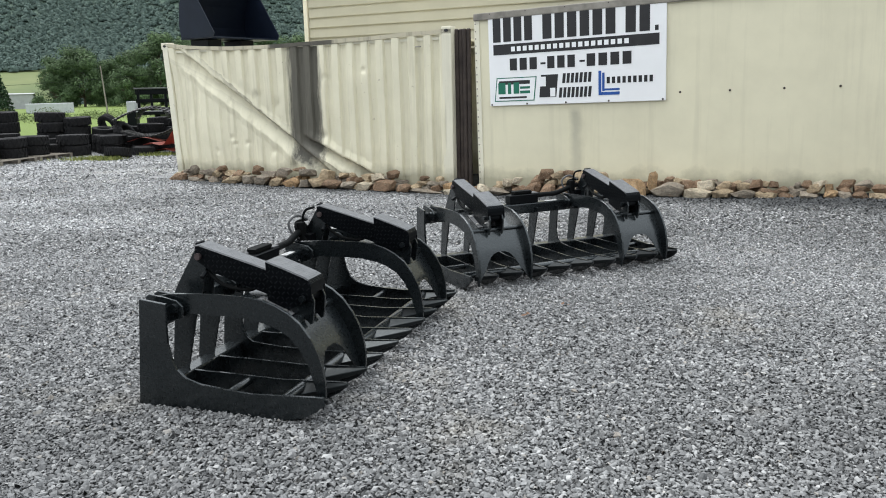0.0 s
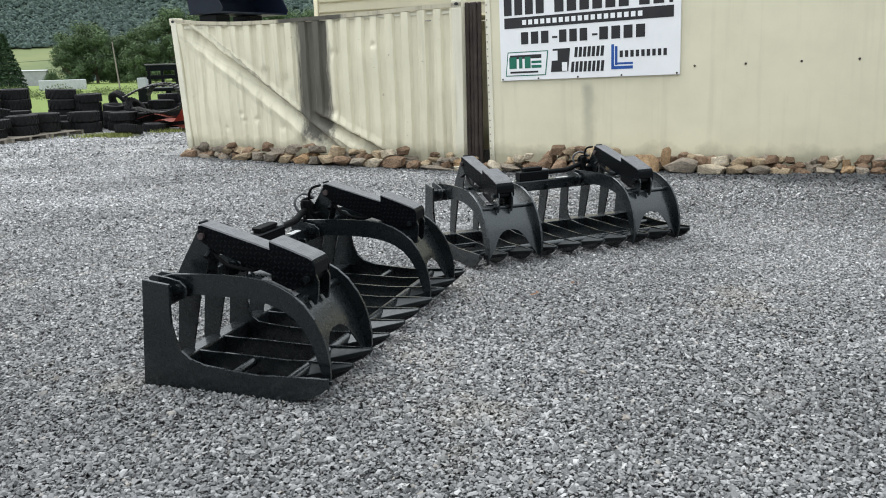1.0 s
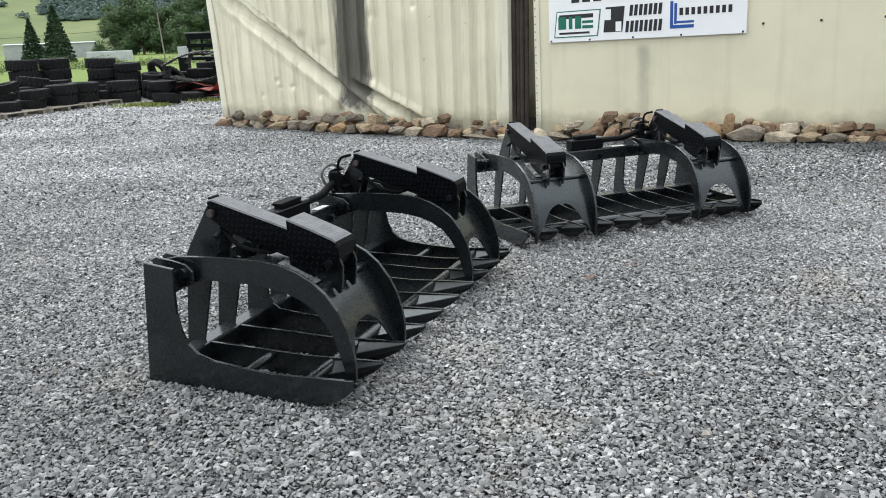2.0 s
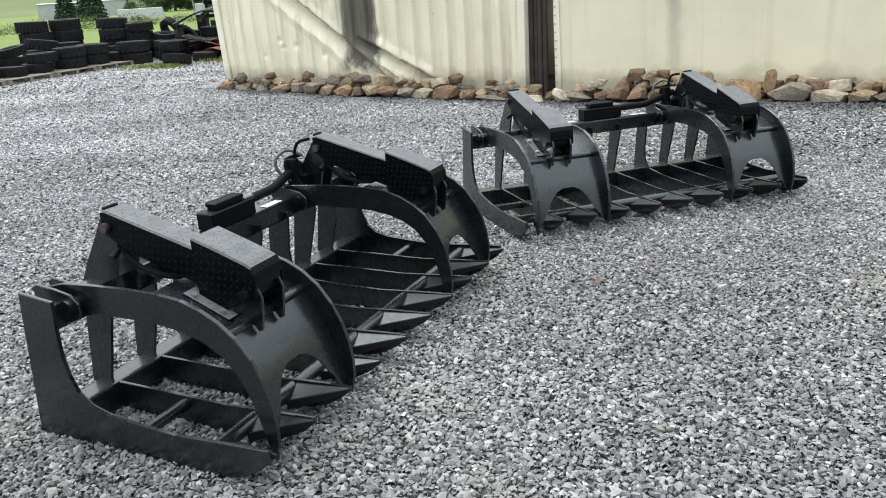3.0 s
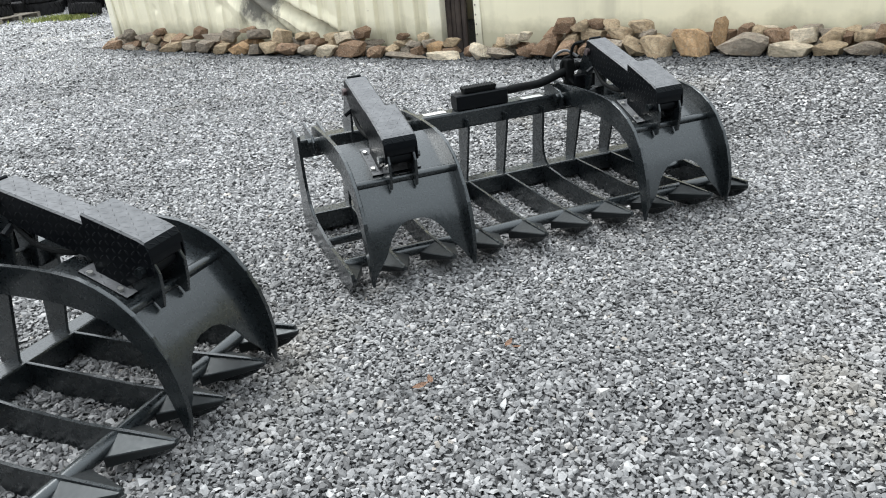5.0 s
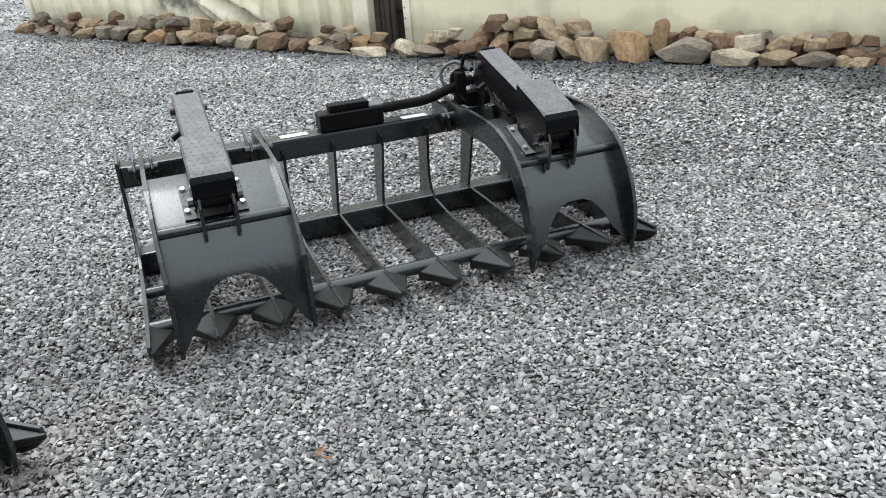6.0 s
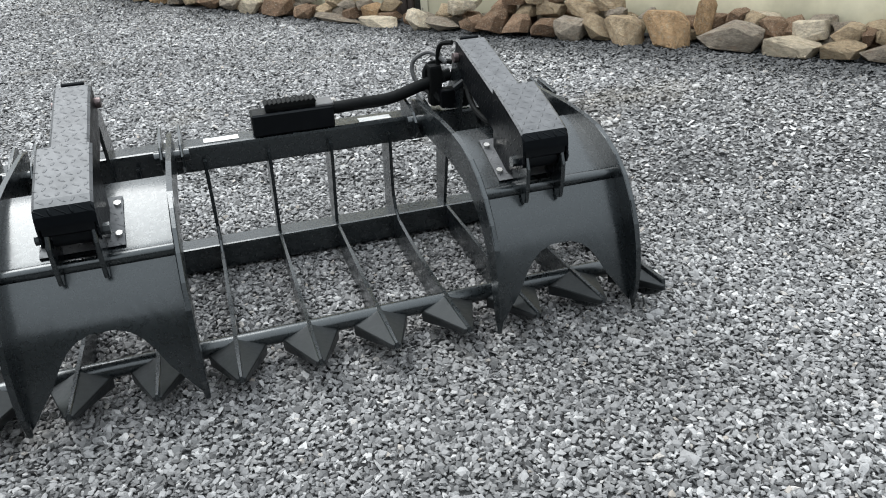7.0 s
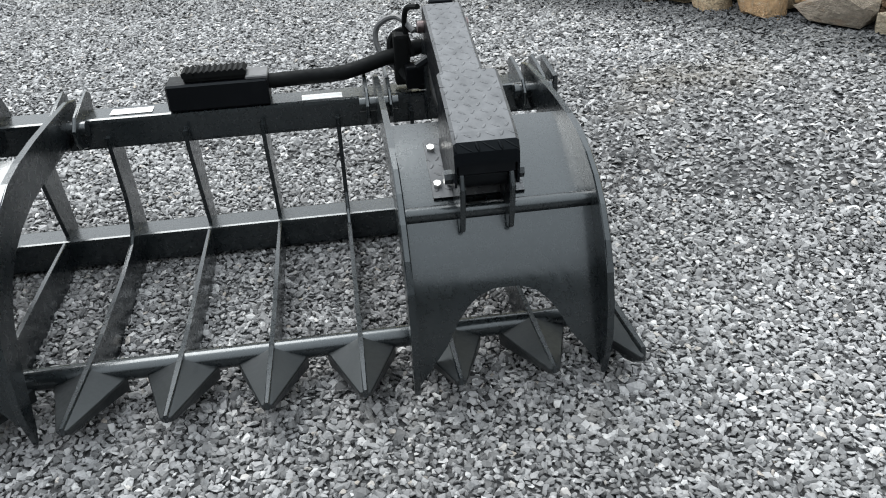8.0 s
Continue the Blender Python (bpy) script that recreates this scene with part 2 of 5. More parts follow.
def cream_panel(name, base, stain, streak=0.35, soot=None, rust=0.3, drip=None, creases=()):
    """Old cream paint with rain streaks, grime at the foot and optional soot band (x0, x1, z0)."""
    k = Mat(name, 0.6, 0, 0.4)
    x, y, z = k.xyz()
    n1 = k.noise(1.1, 5)
    c = k.ramp(n1, [(0.3, tuple(v * 0.9 for v in base)), (0.7, tuple(min(1, v * 1.04) for v in base))])
    st = k.noise(1.0, 6, 0.65, k.mapped((7, 7, 0.35)))
    c = k.mix(k.ramp(st, [(0.52, 0.0), (0.75, streak)]), c, stain)
    flecks = k.ramp(k.noise(11, 6, 0.7), [(0.66, 0.0), (0.72, rust)])
    c = k.mix(flecks, c, (0.16, 0.10, 0.06))
    foot = k.math("ADD", z, k.math("MULTIPLY", k.noise(2.6, 5), -0.5))
    c = k.mix(k.ramp(foot, [(0.0, 0.6), (0.20, 0.0)]), c, (0.24, 0.225, 0.155))
    if soot:
        x0, x1, z0 = soot
        wob = k.math("MULTIPLY_ADD", k.noise(1.2, 6, 0.7, k.mapped((6, 6, 0.6))), 0.36, -0.18)
        # left and right borders, both ragged
        xe = k.math("ADD", x, wob)
        inside = k.math("MULTIPLY", k.ramp(k.math("MULTIPLY_ADD", xe, 1.0, -x0 + 0.0), [(0.0, 0.0), (0.10, 1.0)]),
                        k.ramp(k.math("MULTIPLY_ADD", xe, -1.0, x1), [(0.0, 0.0), (0.10, 1.0)]))
        low = k.math("ADD", z, k.math("MULTIPLY", k.noise(5, 5), 0.7))
        inside = k.math("MULTIPLY", inside, k.ramp(k.math("SUBTRACT", low, z0 + 0.2), [(0.0, 0.0), (0.25, 1.0)]))
        dark = k.ramp(k.noise(2.5, 6, 0.7, k.mapped((5, 5, 0.5))), [(0.3, (0.034, 0.032, 0.028)), (0.75, (0.095, 0.088, 0.072))])
        c = k.mix(k.math("MULTIPLY", inside, 0.93), c, dark)
    if drip:
        x0, z1 = drip
        off = k.math("ABSOLUTE", k.math("ADD", k.math("SUBTRACT", x, x0), k.math("MULTIPLY_ADD", k.noise(3, 4), 0.16, -0.08)))
        line = k.math("MULTIPLY", k.ramp(k.math("MULTIPLY", off, 5.0), [(0.1, 0.55), (0.6, 0.0)]), k.ramp(k.math("SUBTRACT", z1, z), [(0.0, 0.0), (0.1, 1.0), (0.95, 0.5)]))
        c = k.mix(line, c, (0.24, 0.23, 0.18))
    # ragged dark stripe along the lower side of each fold
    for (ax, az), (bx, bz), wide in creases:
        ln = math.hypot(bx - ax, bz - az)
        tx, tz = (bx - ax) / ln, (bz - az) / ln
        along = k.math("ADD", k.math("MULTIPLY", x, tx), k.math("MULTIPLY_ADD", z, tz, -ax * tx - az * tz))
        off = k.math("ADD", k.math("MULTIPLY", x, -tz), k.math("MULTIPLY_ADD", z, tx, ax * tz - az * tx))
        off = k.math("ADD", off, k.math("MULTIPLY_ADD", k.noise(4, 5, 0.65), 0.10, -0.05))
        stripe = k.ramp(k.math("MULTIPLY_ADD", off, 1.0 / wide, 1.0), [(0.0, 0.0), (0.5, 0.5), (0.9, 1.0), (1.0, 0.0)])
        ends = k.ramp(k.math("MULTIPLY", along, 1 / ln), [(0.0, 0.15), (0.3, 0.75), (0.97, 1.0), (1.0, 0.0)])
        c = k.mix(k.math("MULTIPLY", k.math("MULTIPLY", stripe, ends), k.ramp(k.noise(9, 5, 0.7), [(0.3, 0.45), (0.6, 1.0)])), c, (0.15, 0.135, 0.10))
    k.colour(c)
    k.bump(k.noise(40, 4), 0.12, 0.004)
    return k.m


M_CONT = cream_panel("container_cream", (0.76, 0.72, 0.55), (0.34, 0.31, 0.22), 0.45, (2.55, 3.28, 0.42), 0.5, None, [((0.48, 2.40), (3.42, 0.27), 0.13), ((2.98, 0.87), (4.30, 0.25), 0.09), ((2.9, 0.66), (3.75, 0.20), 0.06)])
M_POST = cream_panel("container_post_cream", (0.76, 0.73, 0.59), (0.34, 0.31, 0.22), 0.3, None, 0.7)
M_TRAILER = cream_panel("trailer_cream", (0.735, 0.695, 0.52), (0.44, 0.41, 0.30), 0.28, None, 0.0, (1.58, 1.32))
M_RAIL = cream_panel("container_rail", (0.52, 0.48, 0.36), (0.13, 0.115, 0.085), 0.9, (2.2, 3.6, -2.0), 1.0)
M_SIDING = cream_panel("siding_cream", (0.80, 0.75, 0.58), (0.4, 0.37, 0.28), 0.15, None, 0.0)
M_DARK_WALL = simple("added_dark_wall", (0.07, 0.068, 0.062), (0.12, 0.115, 0.105), 1.5, 0.8)
M_RUST = simple("dark_rust", (0.022, 0.016, 0.014), (0.06, 0.045, 0.038), 6, 0.8, 0, 0.4, 0.006)
M_GREYRAIL = simple("weathered_rail", (0.16, 0.15, 0.13), (0.32, 0.30, 0.26), 5, 0.6)
M_WHITE = simple("sign_white", (0.84, 0.85, 0.86), (0.88, 0.89, 0.90), 3, 0.4, 0, 0)
M_INK = simple("sign_black", (0.012, 0.012, 0.014), (0.02, 0.02, 0.022), 9, 0.45, 0, 0)
M_GREEN = simple("sign_green", (0.005, 0.13, 0.08), (0.008, 0.16, 0.10), 9, 0.45, 0, 0)
M_BLUE = simple("sign_blue", (0.01, 0.07, 0.30), (0.015, 0.09, 0.36), 9, 0.45, 0, 0)
M_NAVY = painted("navy_bucket_paint", (0.005, 0.008, 0.017), 0.45, spec=0.2)
M_TYRE = simple("tyre_rubber", (0.007, 0.007, 0.008), (0.018, 0.018, 0.019), 12, 0.8, 0, 0.3, 0.01, 0.2)
M_WOOD = simple("pallet_wood", (0.13, 0.115, 0.09), (0.24, 0.215, 0.18), 9, 0.85)
M_REDMAT = simple("red_rubber", (0.20, 0.04, 0.028), (0.33, 0.085, 0.055), 8, 0.6)
M_BLACKMAT = simple("black_belt", (0.013, 0.013, 0.013), (0.036, 0.034, 0.032), 8, 0.6)
M_ROOF = simple("metal_roof", (0.24, 0.25, 0.26), (0.32, 0.33, 0.34), 1, 0.6)
M_WALLGREY = simple("shed_wall", (0.30, 0.31, 0.32), (0.38, 0.39, 0.40), 1, 0.7)
M_WHITEBOX = simple("white_paint", (0.38, 0.40, 0.42), (0.48, 0.50, 0.52), 2, 0.5)
M_BARK = simple("bark", (0.06, 0.045, 0.03), (0.12, 0.09, 0.065), 8, 0.9, 0, 0.5, 0.02)
M_POLE = simple("pole_wood", (0.17, 0.15, 0.13), (0.27, 0.25, 0.22), 4, 0.9)


def leaf_mat(name, lo, hi):
    k = Mat(name, 0.75, 0, 0.2)
    c = k.ramp(k.island(), [(0.0, lo), (0.6, hi), (1.0, tuple(v * 1.3 for v in hi))])
    k.colour(k.mix(1.0, c, k.ramp(k.noise(0.09, 4), [(0.3, 0.65), (0.7, 1.3)]), "MULTIPLY"))
    return k.m


M_LEAF = leaf_mat("leaves", (0.050, 0.084, 0.040), (0.084, 0.132, 0.058))
M_NEEDLE = leaf_mat("needles", (0.022, 0.045, 0.026), (0.040, 0.072, 0.036))


def far_wood_mat():
    """Woods far off: crowns of slightly different green, mottled, distance haze put into the colour."""
    k = Mat("far_leaves", 0.9, 0, 0.1)
    c = k.ramp(k.island(), [(0.0, (0.068, 0.098, 0.088)), (0.5, (0.078, 0.111, 0.097)), (1.0, (0.088, 0.124, 0.104))])
    n = k.noise(0.8, 7, 0.75)
    k.colour(k.mix(1.0, c, k.ramp(n, [(0.35, 0.90), (0.65, 1.08)]), "MULTIPLY"))
    k.bump(n, 0.3, 0.8)
    return k.m


M_FAR = far_wood_mat()
M_HEDGE = leaf_mat("hedge_leaves", (0.06, 0.085, 0.03), (0.11, 0.14, 0.05))
M_DRY = simple("dry_leaf", (0.17, 0.095, 0.06), (0.27, 0.165, 0.11), 30, 0.8)
M_WEED = leaf_mat("weeds", (0.09, 0.12, 0.03), (0.22, 0.24, 0.08))


# ---- mesh helpers ----
def finish(name, bm, material, smooth=False):
    bmesh.ops.recalc_face_normals(bm, faces=bm.faces)
    me = bpy.data.meshes.new(name)
    bm.to_mesh(me)
    bm.free()
    me.materials.append(material)
    if smooth:
        me.shade_smooth()
        me.set_sharp_from_angle(angle=radians(38))
    return me


def part(name, bm, material, parent=None, label="", smooth=False, at=None):
    """Links a bmesh as one mesh object under its thing."""
    ob = new(name, finish(name, bm, material, smooth))
    if parent is not None:
        ob.parent = parent
    if at is not None:
        ob.matrix_basis = at
    if label:
        tagged(ob, label)
    return ob


def box(size, at=(0, 0, 0), bevel=0.0, seg=1, bm=None, m=None):
    bm2 = bmesh.new()
    bmesh.ops.create_cube(bm2, size=1, matrix=Matrix.Translation(at) @ Matrix.Diagonal((*size, 1)))
    if bevel:
        bmesh.ops.bevel(bm2, geom=list(bm2.edges), offset=bevel, segments=seg, affect="EDGES", profile=0.6)
    if m is not None:
        bmesh.ops.transform(bm2, matrix=m, verts=bm2.verts)
    return merge(bm, bm2)


def merge(bm, other):
    if bm is None:
        return other
    me = bpy.data.meshes.new("tmp")
    other.to_mesh(me)
    other.free()
    bm.from_mesh(me)
    bpy.data.meshes.remove(me)
    return bm


def extrude(outline, depth, bevel=0.0, bm=None, m=None):
    """A plate: outline of (a, b) points in the xz plane (x=a, z=b), from y=-depth/2 to depth/2."""
    b2 = bmesh.new()
    lo = [b2.verts.new((a, -depth / 2, b)) for a, b in outline]
    hi = [b2.verts.new((a, depth / 2, b)) for a, b in outline]
    b2.faces.new(lo)
    b2.faces.new(hi[::-1])
    for i in range(len(lo)):
        j = (i + 1) % len(lo)
        b2.faces.new((lo[i], hi[i], hi[j], lo[j]))
    if bevel:
        rim = [e for e in b2.edges if abs(e.verts[0].co.y - e.verts[1].co.y) < 1e-6]
        bmesh.ops.bevel(b2, geom=rim, offset=bevel, segments=1, affect="EDGES")
    if m is not None:
        bmesh.ops.transform(b2, matrix=m, verts=b2.verts)
    return merge(bm, b2)


def tube(points, r, seg=12, bm=None, caps=True):
    """A round bar or hose swept along points; r may be one radius or one per point."""
    b2 = bmesh.new()
    pts = [Vector(p) for p in points]
    rs = r if isinstance(r, (list, tuple)) else [r] * len(pts)
    rings, side = [], None
    for i, p in enumerate(pts):
        d = (pts[min(i + 1, len(pts) - 1)] - pts[max(i - 1, 0)]).normalized()
        if side is None:
            side = d.orthogonal().normalized()
        side = (side - d * side.dot(d)).normalized()
        up = d.cross(side)
        rings.append([b2.verts.new(p + (side * math.cos(a) + up * math.sin(a)) * rs[i]) for a in (2 * math.pi * k / seg for k in range(seg))])
    for a, b in zip(rings, rings[1:]):
        for k in range(seg):
            b2.faces.new((a[k], a[(k + 1) % seg], b[(k + 1) % seg], b[k]))
    if caps:
        b2.faces.new(rings[0][::-1])
        b2.faces.new(rings[-1])
    return merge(bm, b2)


def bend(points, n=6):
    """A smooth line through points."""
    p = [Vector(q) for q in points]
    out = []
    for i in range(len(p) - 1):
        a, b, c, d = p[max(i - 1, 0)], p[i], p[i + 1], p[min(i + 2, len(p) - 1)]
        for k in range(n):
            t = k / n
            out.append(0.5 * ((2 * b) + (c - a) * t + (2 * a - 5 * b + 4 * c - d) * t * t + (3 * b - a - 3 * c + d) * t ** 3))
    return out + [p[-1]]


def smoothstep(a, b, x):
    t = np.clip((x - a) / (b - a), 0, 1)
    return t * t * (3 - 2 * t)


# ---- the plan: the wall line of the container and of the trailer ----
WALL_O, WALL_A = Vector((-4.930, 14.460, 0)), math.atan2(-2.719, 5.473)
WALL_D = Vector((math.cos(WALL_A), math.sin(WALL_A), 0))
WALL_N = Vector((WALL_D.y, -WALL_D.x, 0))
TR_A = WALL_A - radians(3.7)
TR_O = WALL_O + WALL_D * 6.11
TR_D = Vector((math.cos(TR_A), math.sin(TR_A), 0))
TR_N = Vector((TR_D.y, -TR_D.x, 0))
WALL_M = Matrix.Translation(WALL_O) @ Matrix.Rotation(WALL_A, 4, "Z")
TR_M = Matrix.Translation(TR_O) @ Matrix.Rotation(TR_A, 4, "Z")


def height(x, y):
    """The yard's height: level, banked up a little along the wall and under the first grapple."""
    x, y = np.asarray(x, float), np.asarray(y, float)
    s = (x - WALL_O.x) * WALL_D.x + (y - WALL_O.y) * WALL_D.y
    out = (x - WALL_O.x) * WALL_N.x + (y - WALL_O.y) * WALL_N.y
    amp = 0.05 + 0.04 * (1 - smoothstep(0, 3, s)) + 0.14 * smoothstep(5.5, 9.5, s) + 0.12 * smoothstep(9, 12, s)
    along = smoothstep(-3, -0.5, s) * (1 - smoothstep(16, 20, s))
    z = amp * along * (1 - smoothstep(0.6, 3.2, out)) * smoothstep(-6, -2, out)
    z += 0.020 * np.exp(-(((x + 0.75) / 1.1) ** 2 + ((y - 4.5) / 1.6) ** 2) ** 2)
    far = np.hypot(x, y)
    z -= 2.4 * smoothstep(40, 160, far)
    return z


def ground():
    def axis(lo, hi, step, far):
        mid = list(np.arange(lo, hi + 1e-6, step))
        a, d = lo, step
        left = []
        while a > -far:
            d *= 1.35
            a -= d
            left.append(a)
        b, d, right = hi, step, []
        while b < far:
            d *= 1.35
            b += d
            right.append(b)
        return np.array(left[::-1] + mid + right)
    xs, ys = axis(-9, 10, 0.12, 2500), axis(-1, 16, 0.12, 2500)
    X, Y = np.meshgrid(xs, ys)
    Z = height(X, Y)
    near = (np.abs(X) < 14) & (Y < 24) & (Y > -4)
    rng = np.random.default_rng(3)
    Z = Z + np.where(near, rng.normal(0, 0.002, X.shape) - 0.007, 0)
    n, m = X.shape
    verts = np.stack([X, Y, Z], -1).reshape(-1, 3)
    i = np.arange(n * m).reshape(n, m)
    quads = np.stack([i[:-1, :-1], i[:-1, 1:], i[1:, 1:], i[1:, :-1]], -1).reshape(-1, 4)
    me = bpy.data.meshes.new("ground")
    me.from_pydata(verts.tolist(), [], quads.tolist())
    me.materials.append(M_GROUND)
    me.shade_smooth()
    return tagged(new("ground", me), "grey crushed gravel yard running out into green fields", "ground", kind="structure")


ground()


# ---- the shipping container ----
def container():
    c = tagged(new("shipping_container"), "dented cream corrugated steel shipping container with a dark soot stain", "container")
    c.matrix_basis = WALL_M
    L, H, DEEP = 5.70, 2.54, 2.44

    def sag(s):
        return float(np.interp(s, [0, 0.35, 0.7, 1.2, 1.9, 2.5, 3.5, 4.1, 4.6, 5.1, 5.7], [0, -0.035, -0.07, -0.105, -0.12, -0.115, -0.095, -0.08, -0.06, -0.04, -0.03]))

    def fold(s, z, a, b, shape):
        """Crumpled band along the line a to b; shape gives the push-in against the distance across it."""
        ax, az = a
        bx, bz = b
        ln = math.hypot(bx - ax, bz - az)
        tx, tz = (bx - ax) / ln, (bz - az) / ln
        t = (s - ax) * tx + (z - az) * tz
        d = -(s - ax) * tz + (z - az) * tx + 0.02 * noise.noise((t * 3.1, 0.5, ax))
        ends = float(smoothstep(-0.2, 0.15, t) * (1 - smoothstep(ln - 0.25, ln + 0.2, t)))
        return float(np.interp(d, shape[0], shape[1])) * ends, abs(d + 0.15), ends

    wide = ([-0.80, -0.42, -0.30, -0.12, -0.06, 0.0, 0.02, 0.12], [0, 0.014, -0.014, 0.075, 0.10, -0.022, -0.028, 0])
    tight = ([-0.40, -0.25, -0.20, -0.05, 0.0, 0.03, 0.14], [0, -0.02, -0.012, 0.105, -0.03, -0.035, 0])
    dimples = [(1.30, 0.86, 0.05), (1.36, 0.74, 0.04), (1.62, 0.76, 0.05), (2.16, 0.62, 0.06), (0.95, 0.60, 0.05), (3.35, 1.9, 0.07), (2.30, 1.45, 0.10), (1.9, 1.62, 0.08), (4.1, 2.0, 0.05), (3.3, 0.92, 0.09)]

    # corrugated front side with its folds
    bm = bmesh.new()
    ns, nz = 440, 132
    grid = []
    for i in range(ns + 1):
        s = 0.06 + (L - 0.20) * i / ns
        col = []
        for j in range(nz + 1):
            z = 0.02 + (H - 0.07 - 0.02) * j / nz
            ph = ((s + 0.018 * noise.noise((s * 1.3, z * 0.8, 7))) / 0.283 + 0.28) % 1.0
            corr = 0.050 * (1 - float(smoothstep(0.08, 0.20, ph)) + float(smoothstep(0.56, 0.68, ph)))
            f1, d1, e1 = fold(s, z, (0.48, 2.40), (3.42, 0.27), wide)
            f2, d2, e2 = fold(s, z, (2.98, 0.87), (4.30, 0.25), tight)
            flat = 1 - 0.9 * math.exp(-(d1 / 0.30) ** 2) * e1 - 0.8 * math.exp(-(d2 / 0.2) ** 2) * e2
            below = float(smoothstep(0.0, 0.6, 2.45 - 0.72 * s - z)) if s < 3.4 else 0.0
            y = -corr * max(0, flat) * (1 - 0.45 * below) + f1 + f2
            for ds, dz, dr in dimples:
                q = ((s - ds) ** 2 + (z - dz) ** 2) / dr ** 2
                if q < 6:
                    y += 0.022 * math.exp(-q)
            y += 0.010 * noise.noise((s * 2.1, z * 1.7, 3)) + 0.02 * noise.noise((s * 0.8, z * 0.9, 9)) + 0.004 * noise.noise((s * 7, z * 5, 1))
            col.append(bm.verts.new((s, y + 0.02, z + sag(s) * (z / H) ** 2)))
        grid.append(col)
    for i in range(ns):
        for j in range(nz):
            bm.faces.new((grid[i][j], grid[i + 1][j], grid[i + 1][j + 1], grid[i][j + 1]))
    part("side_panel", bm, M_CONT, c, smooth=True)
    # top rail follows the sag
    bm = bmesh.new()
    ring = []
    for i in range(41):
        s = 0.02 + (L - 0.04) * i / 40
        z1 = H + sag(s) + 0.006 * noise.noise((s * 3, 0, 0))
        ring.append([bm.verts.new((s, y, z)) for y, z in ((-0.035, z1 - 0.06), (0.05, z1 - 0.06), (0.05, z1), (-0.035, z1))])
    for a, b in zip(ring, ring[1:]):
        for q in range(4):
            bm.faces.new((a[q], a[(q + 1) % 4], b[(q + 1) % 4], b[q]))
    part("top_rail", bm, M_RAIL, c)
    part("bottom_rail", box((L, 0.1, 0.14), (L / 2, 0.04, 0.0), 0.008), M_POST, c)
    for s, wide_post in ((0.0, 0.13), (L - 0.13, 0.165)):
        part("corner_post", box((wide_post, 0.14, H - 0.1), (s + 0.03, 0.035, H / 2 - 0.05), 0.015, 2), M_POST, c)
        casting = part("corner_casting", box((0.17, 0.17, 0.12), (s + 0.03, 0.05, H - 0.05), 0.012, 2), M_POST, c)
        part("casting_hole", extrude([(0.035 * math.cos(a), 0.022 * math.sin(a)) for a in (k * math.pi / 5 for k in range(10))], 0.006, m=Matrix.Translation((s + 0.03, -0.037, H - 0.05))), M_INK, casting)
    part("roof", box((L - 0.1, DEEP, 0.04), (L / 2, DEEP / 2, H - 0.16)), M_POST, c)
    part("back_panel", box((L, 0.05, H - 0.2), (L / 2, DEEP, H / 2 - 0.1)), M_POST, c)
    part("end_panel", box((0.05, DEEP - 0.1, H - 0.12), (0.0, DEEP / 2 + 0.05, H / 2)), M_POST, c)
    # dark ribbed door edge on the trailer side
    bm = bmesh.new()
    for k in range(4):
        box((0.062, 0.05, H - 0.06), (L + 0.012 + k * 0.064, 0.10 + 0.018 * (k % 2), H / 2), 0.012, bm=bm)
    part("door_edge", bm, M_RUST, c, "dark rust-brown ribbed steel door edge")
    part("vent", box((0.10, 0.03, 0.02), (5.12, -0.045, 2.27), 0.006), M_GREYRAIL, c)
    # the crushed end leans outward
    for ob in list(c.children_recursive):
        for v in ob.data.vertices:
            v.co.x -= (0.05 + 0.13 * v.co.z / H) * float(1 - smoothstep(0.1, 2.4, v.co.x))
    return c


container()


# ---- the trailer body used as a wall, and its sign ----
TILT_M = TR_M @ Matrix.Rotation(radians(-1.35), 4, "Y")


def trailer():
    t = tagged(new("trailer_body"), "flat cream metal trailer body with riveted edge and rain stains", "trailer")
    t.matrix_basis = TILT_M
    L, H = 10.0, 2.62
    part("side_wall", box((L, 0.06, H + 0.4), (L / 2 + 0.0, 0.03, H / 2 - 0.2), 0.004), M_TRAILER, t)
    part("edge_strip", box((0.085, 0.012, H + 0.38), (0.043, -0.007, H / 2 - 0.2), 0.003), M_POST, t)
    part("roof_rail", box((L, 0.09, 0.10), (L / 2, 0.01, H + 0.03), 0.012, 2), M_GREYRAIL, t, "weathered grey metal roof rail")
    part("roof", box((L, 2.4, 0.05), (L / 2, 1.25, H - 0.01)), M_GREYRAIL, t)
    part("end_wall", box((0.06, 2.4, H + 0.3), (0.032, 1.27, H / 2 - 0.15)), M_TRAILER, t)
    dome = bmesh.new()
    bmesh.ops.create_uvsphere(dome, u_segments=8, v_segments=5, radius=0.011, matrix=Matrix.Diagonal((1, 0.6, 1, 1)))
    rivet = finish("rivet", dome, M_GREYRAIL, True)
    for k in range(24):
        r = new("rivet", rivet)
        r.parent, r.location = t, (0.022 + 0.04 * (k % 2) * 0, -0.014, 0.16 + k * 0.104)
    bolt = bmesh.new()
    bmesh.ops.create_uvsphere(bolt, u_segments=10, v_segments=6, radius=0.015, matrix=Matrix.Diagonal((1, 0.5, 1, 1)))
    bolt = finish("wall_bolt", bolt, M_RUST, True)
    for s in (3.02, 3.645, 4.285, 4.905, 5.53):
        b = new("wall_bolt", bolt)
        b.parent, b.location = t, (s, -0.004, 1.455)
    return t


trailer()


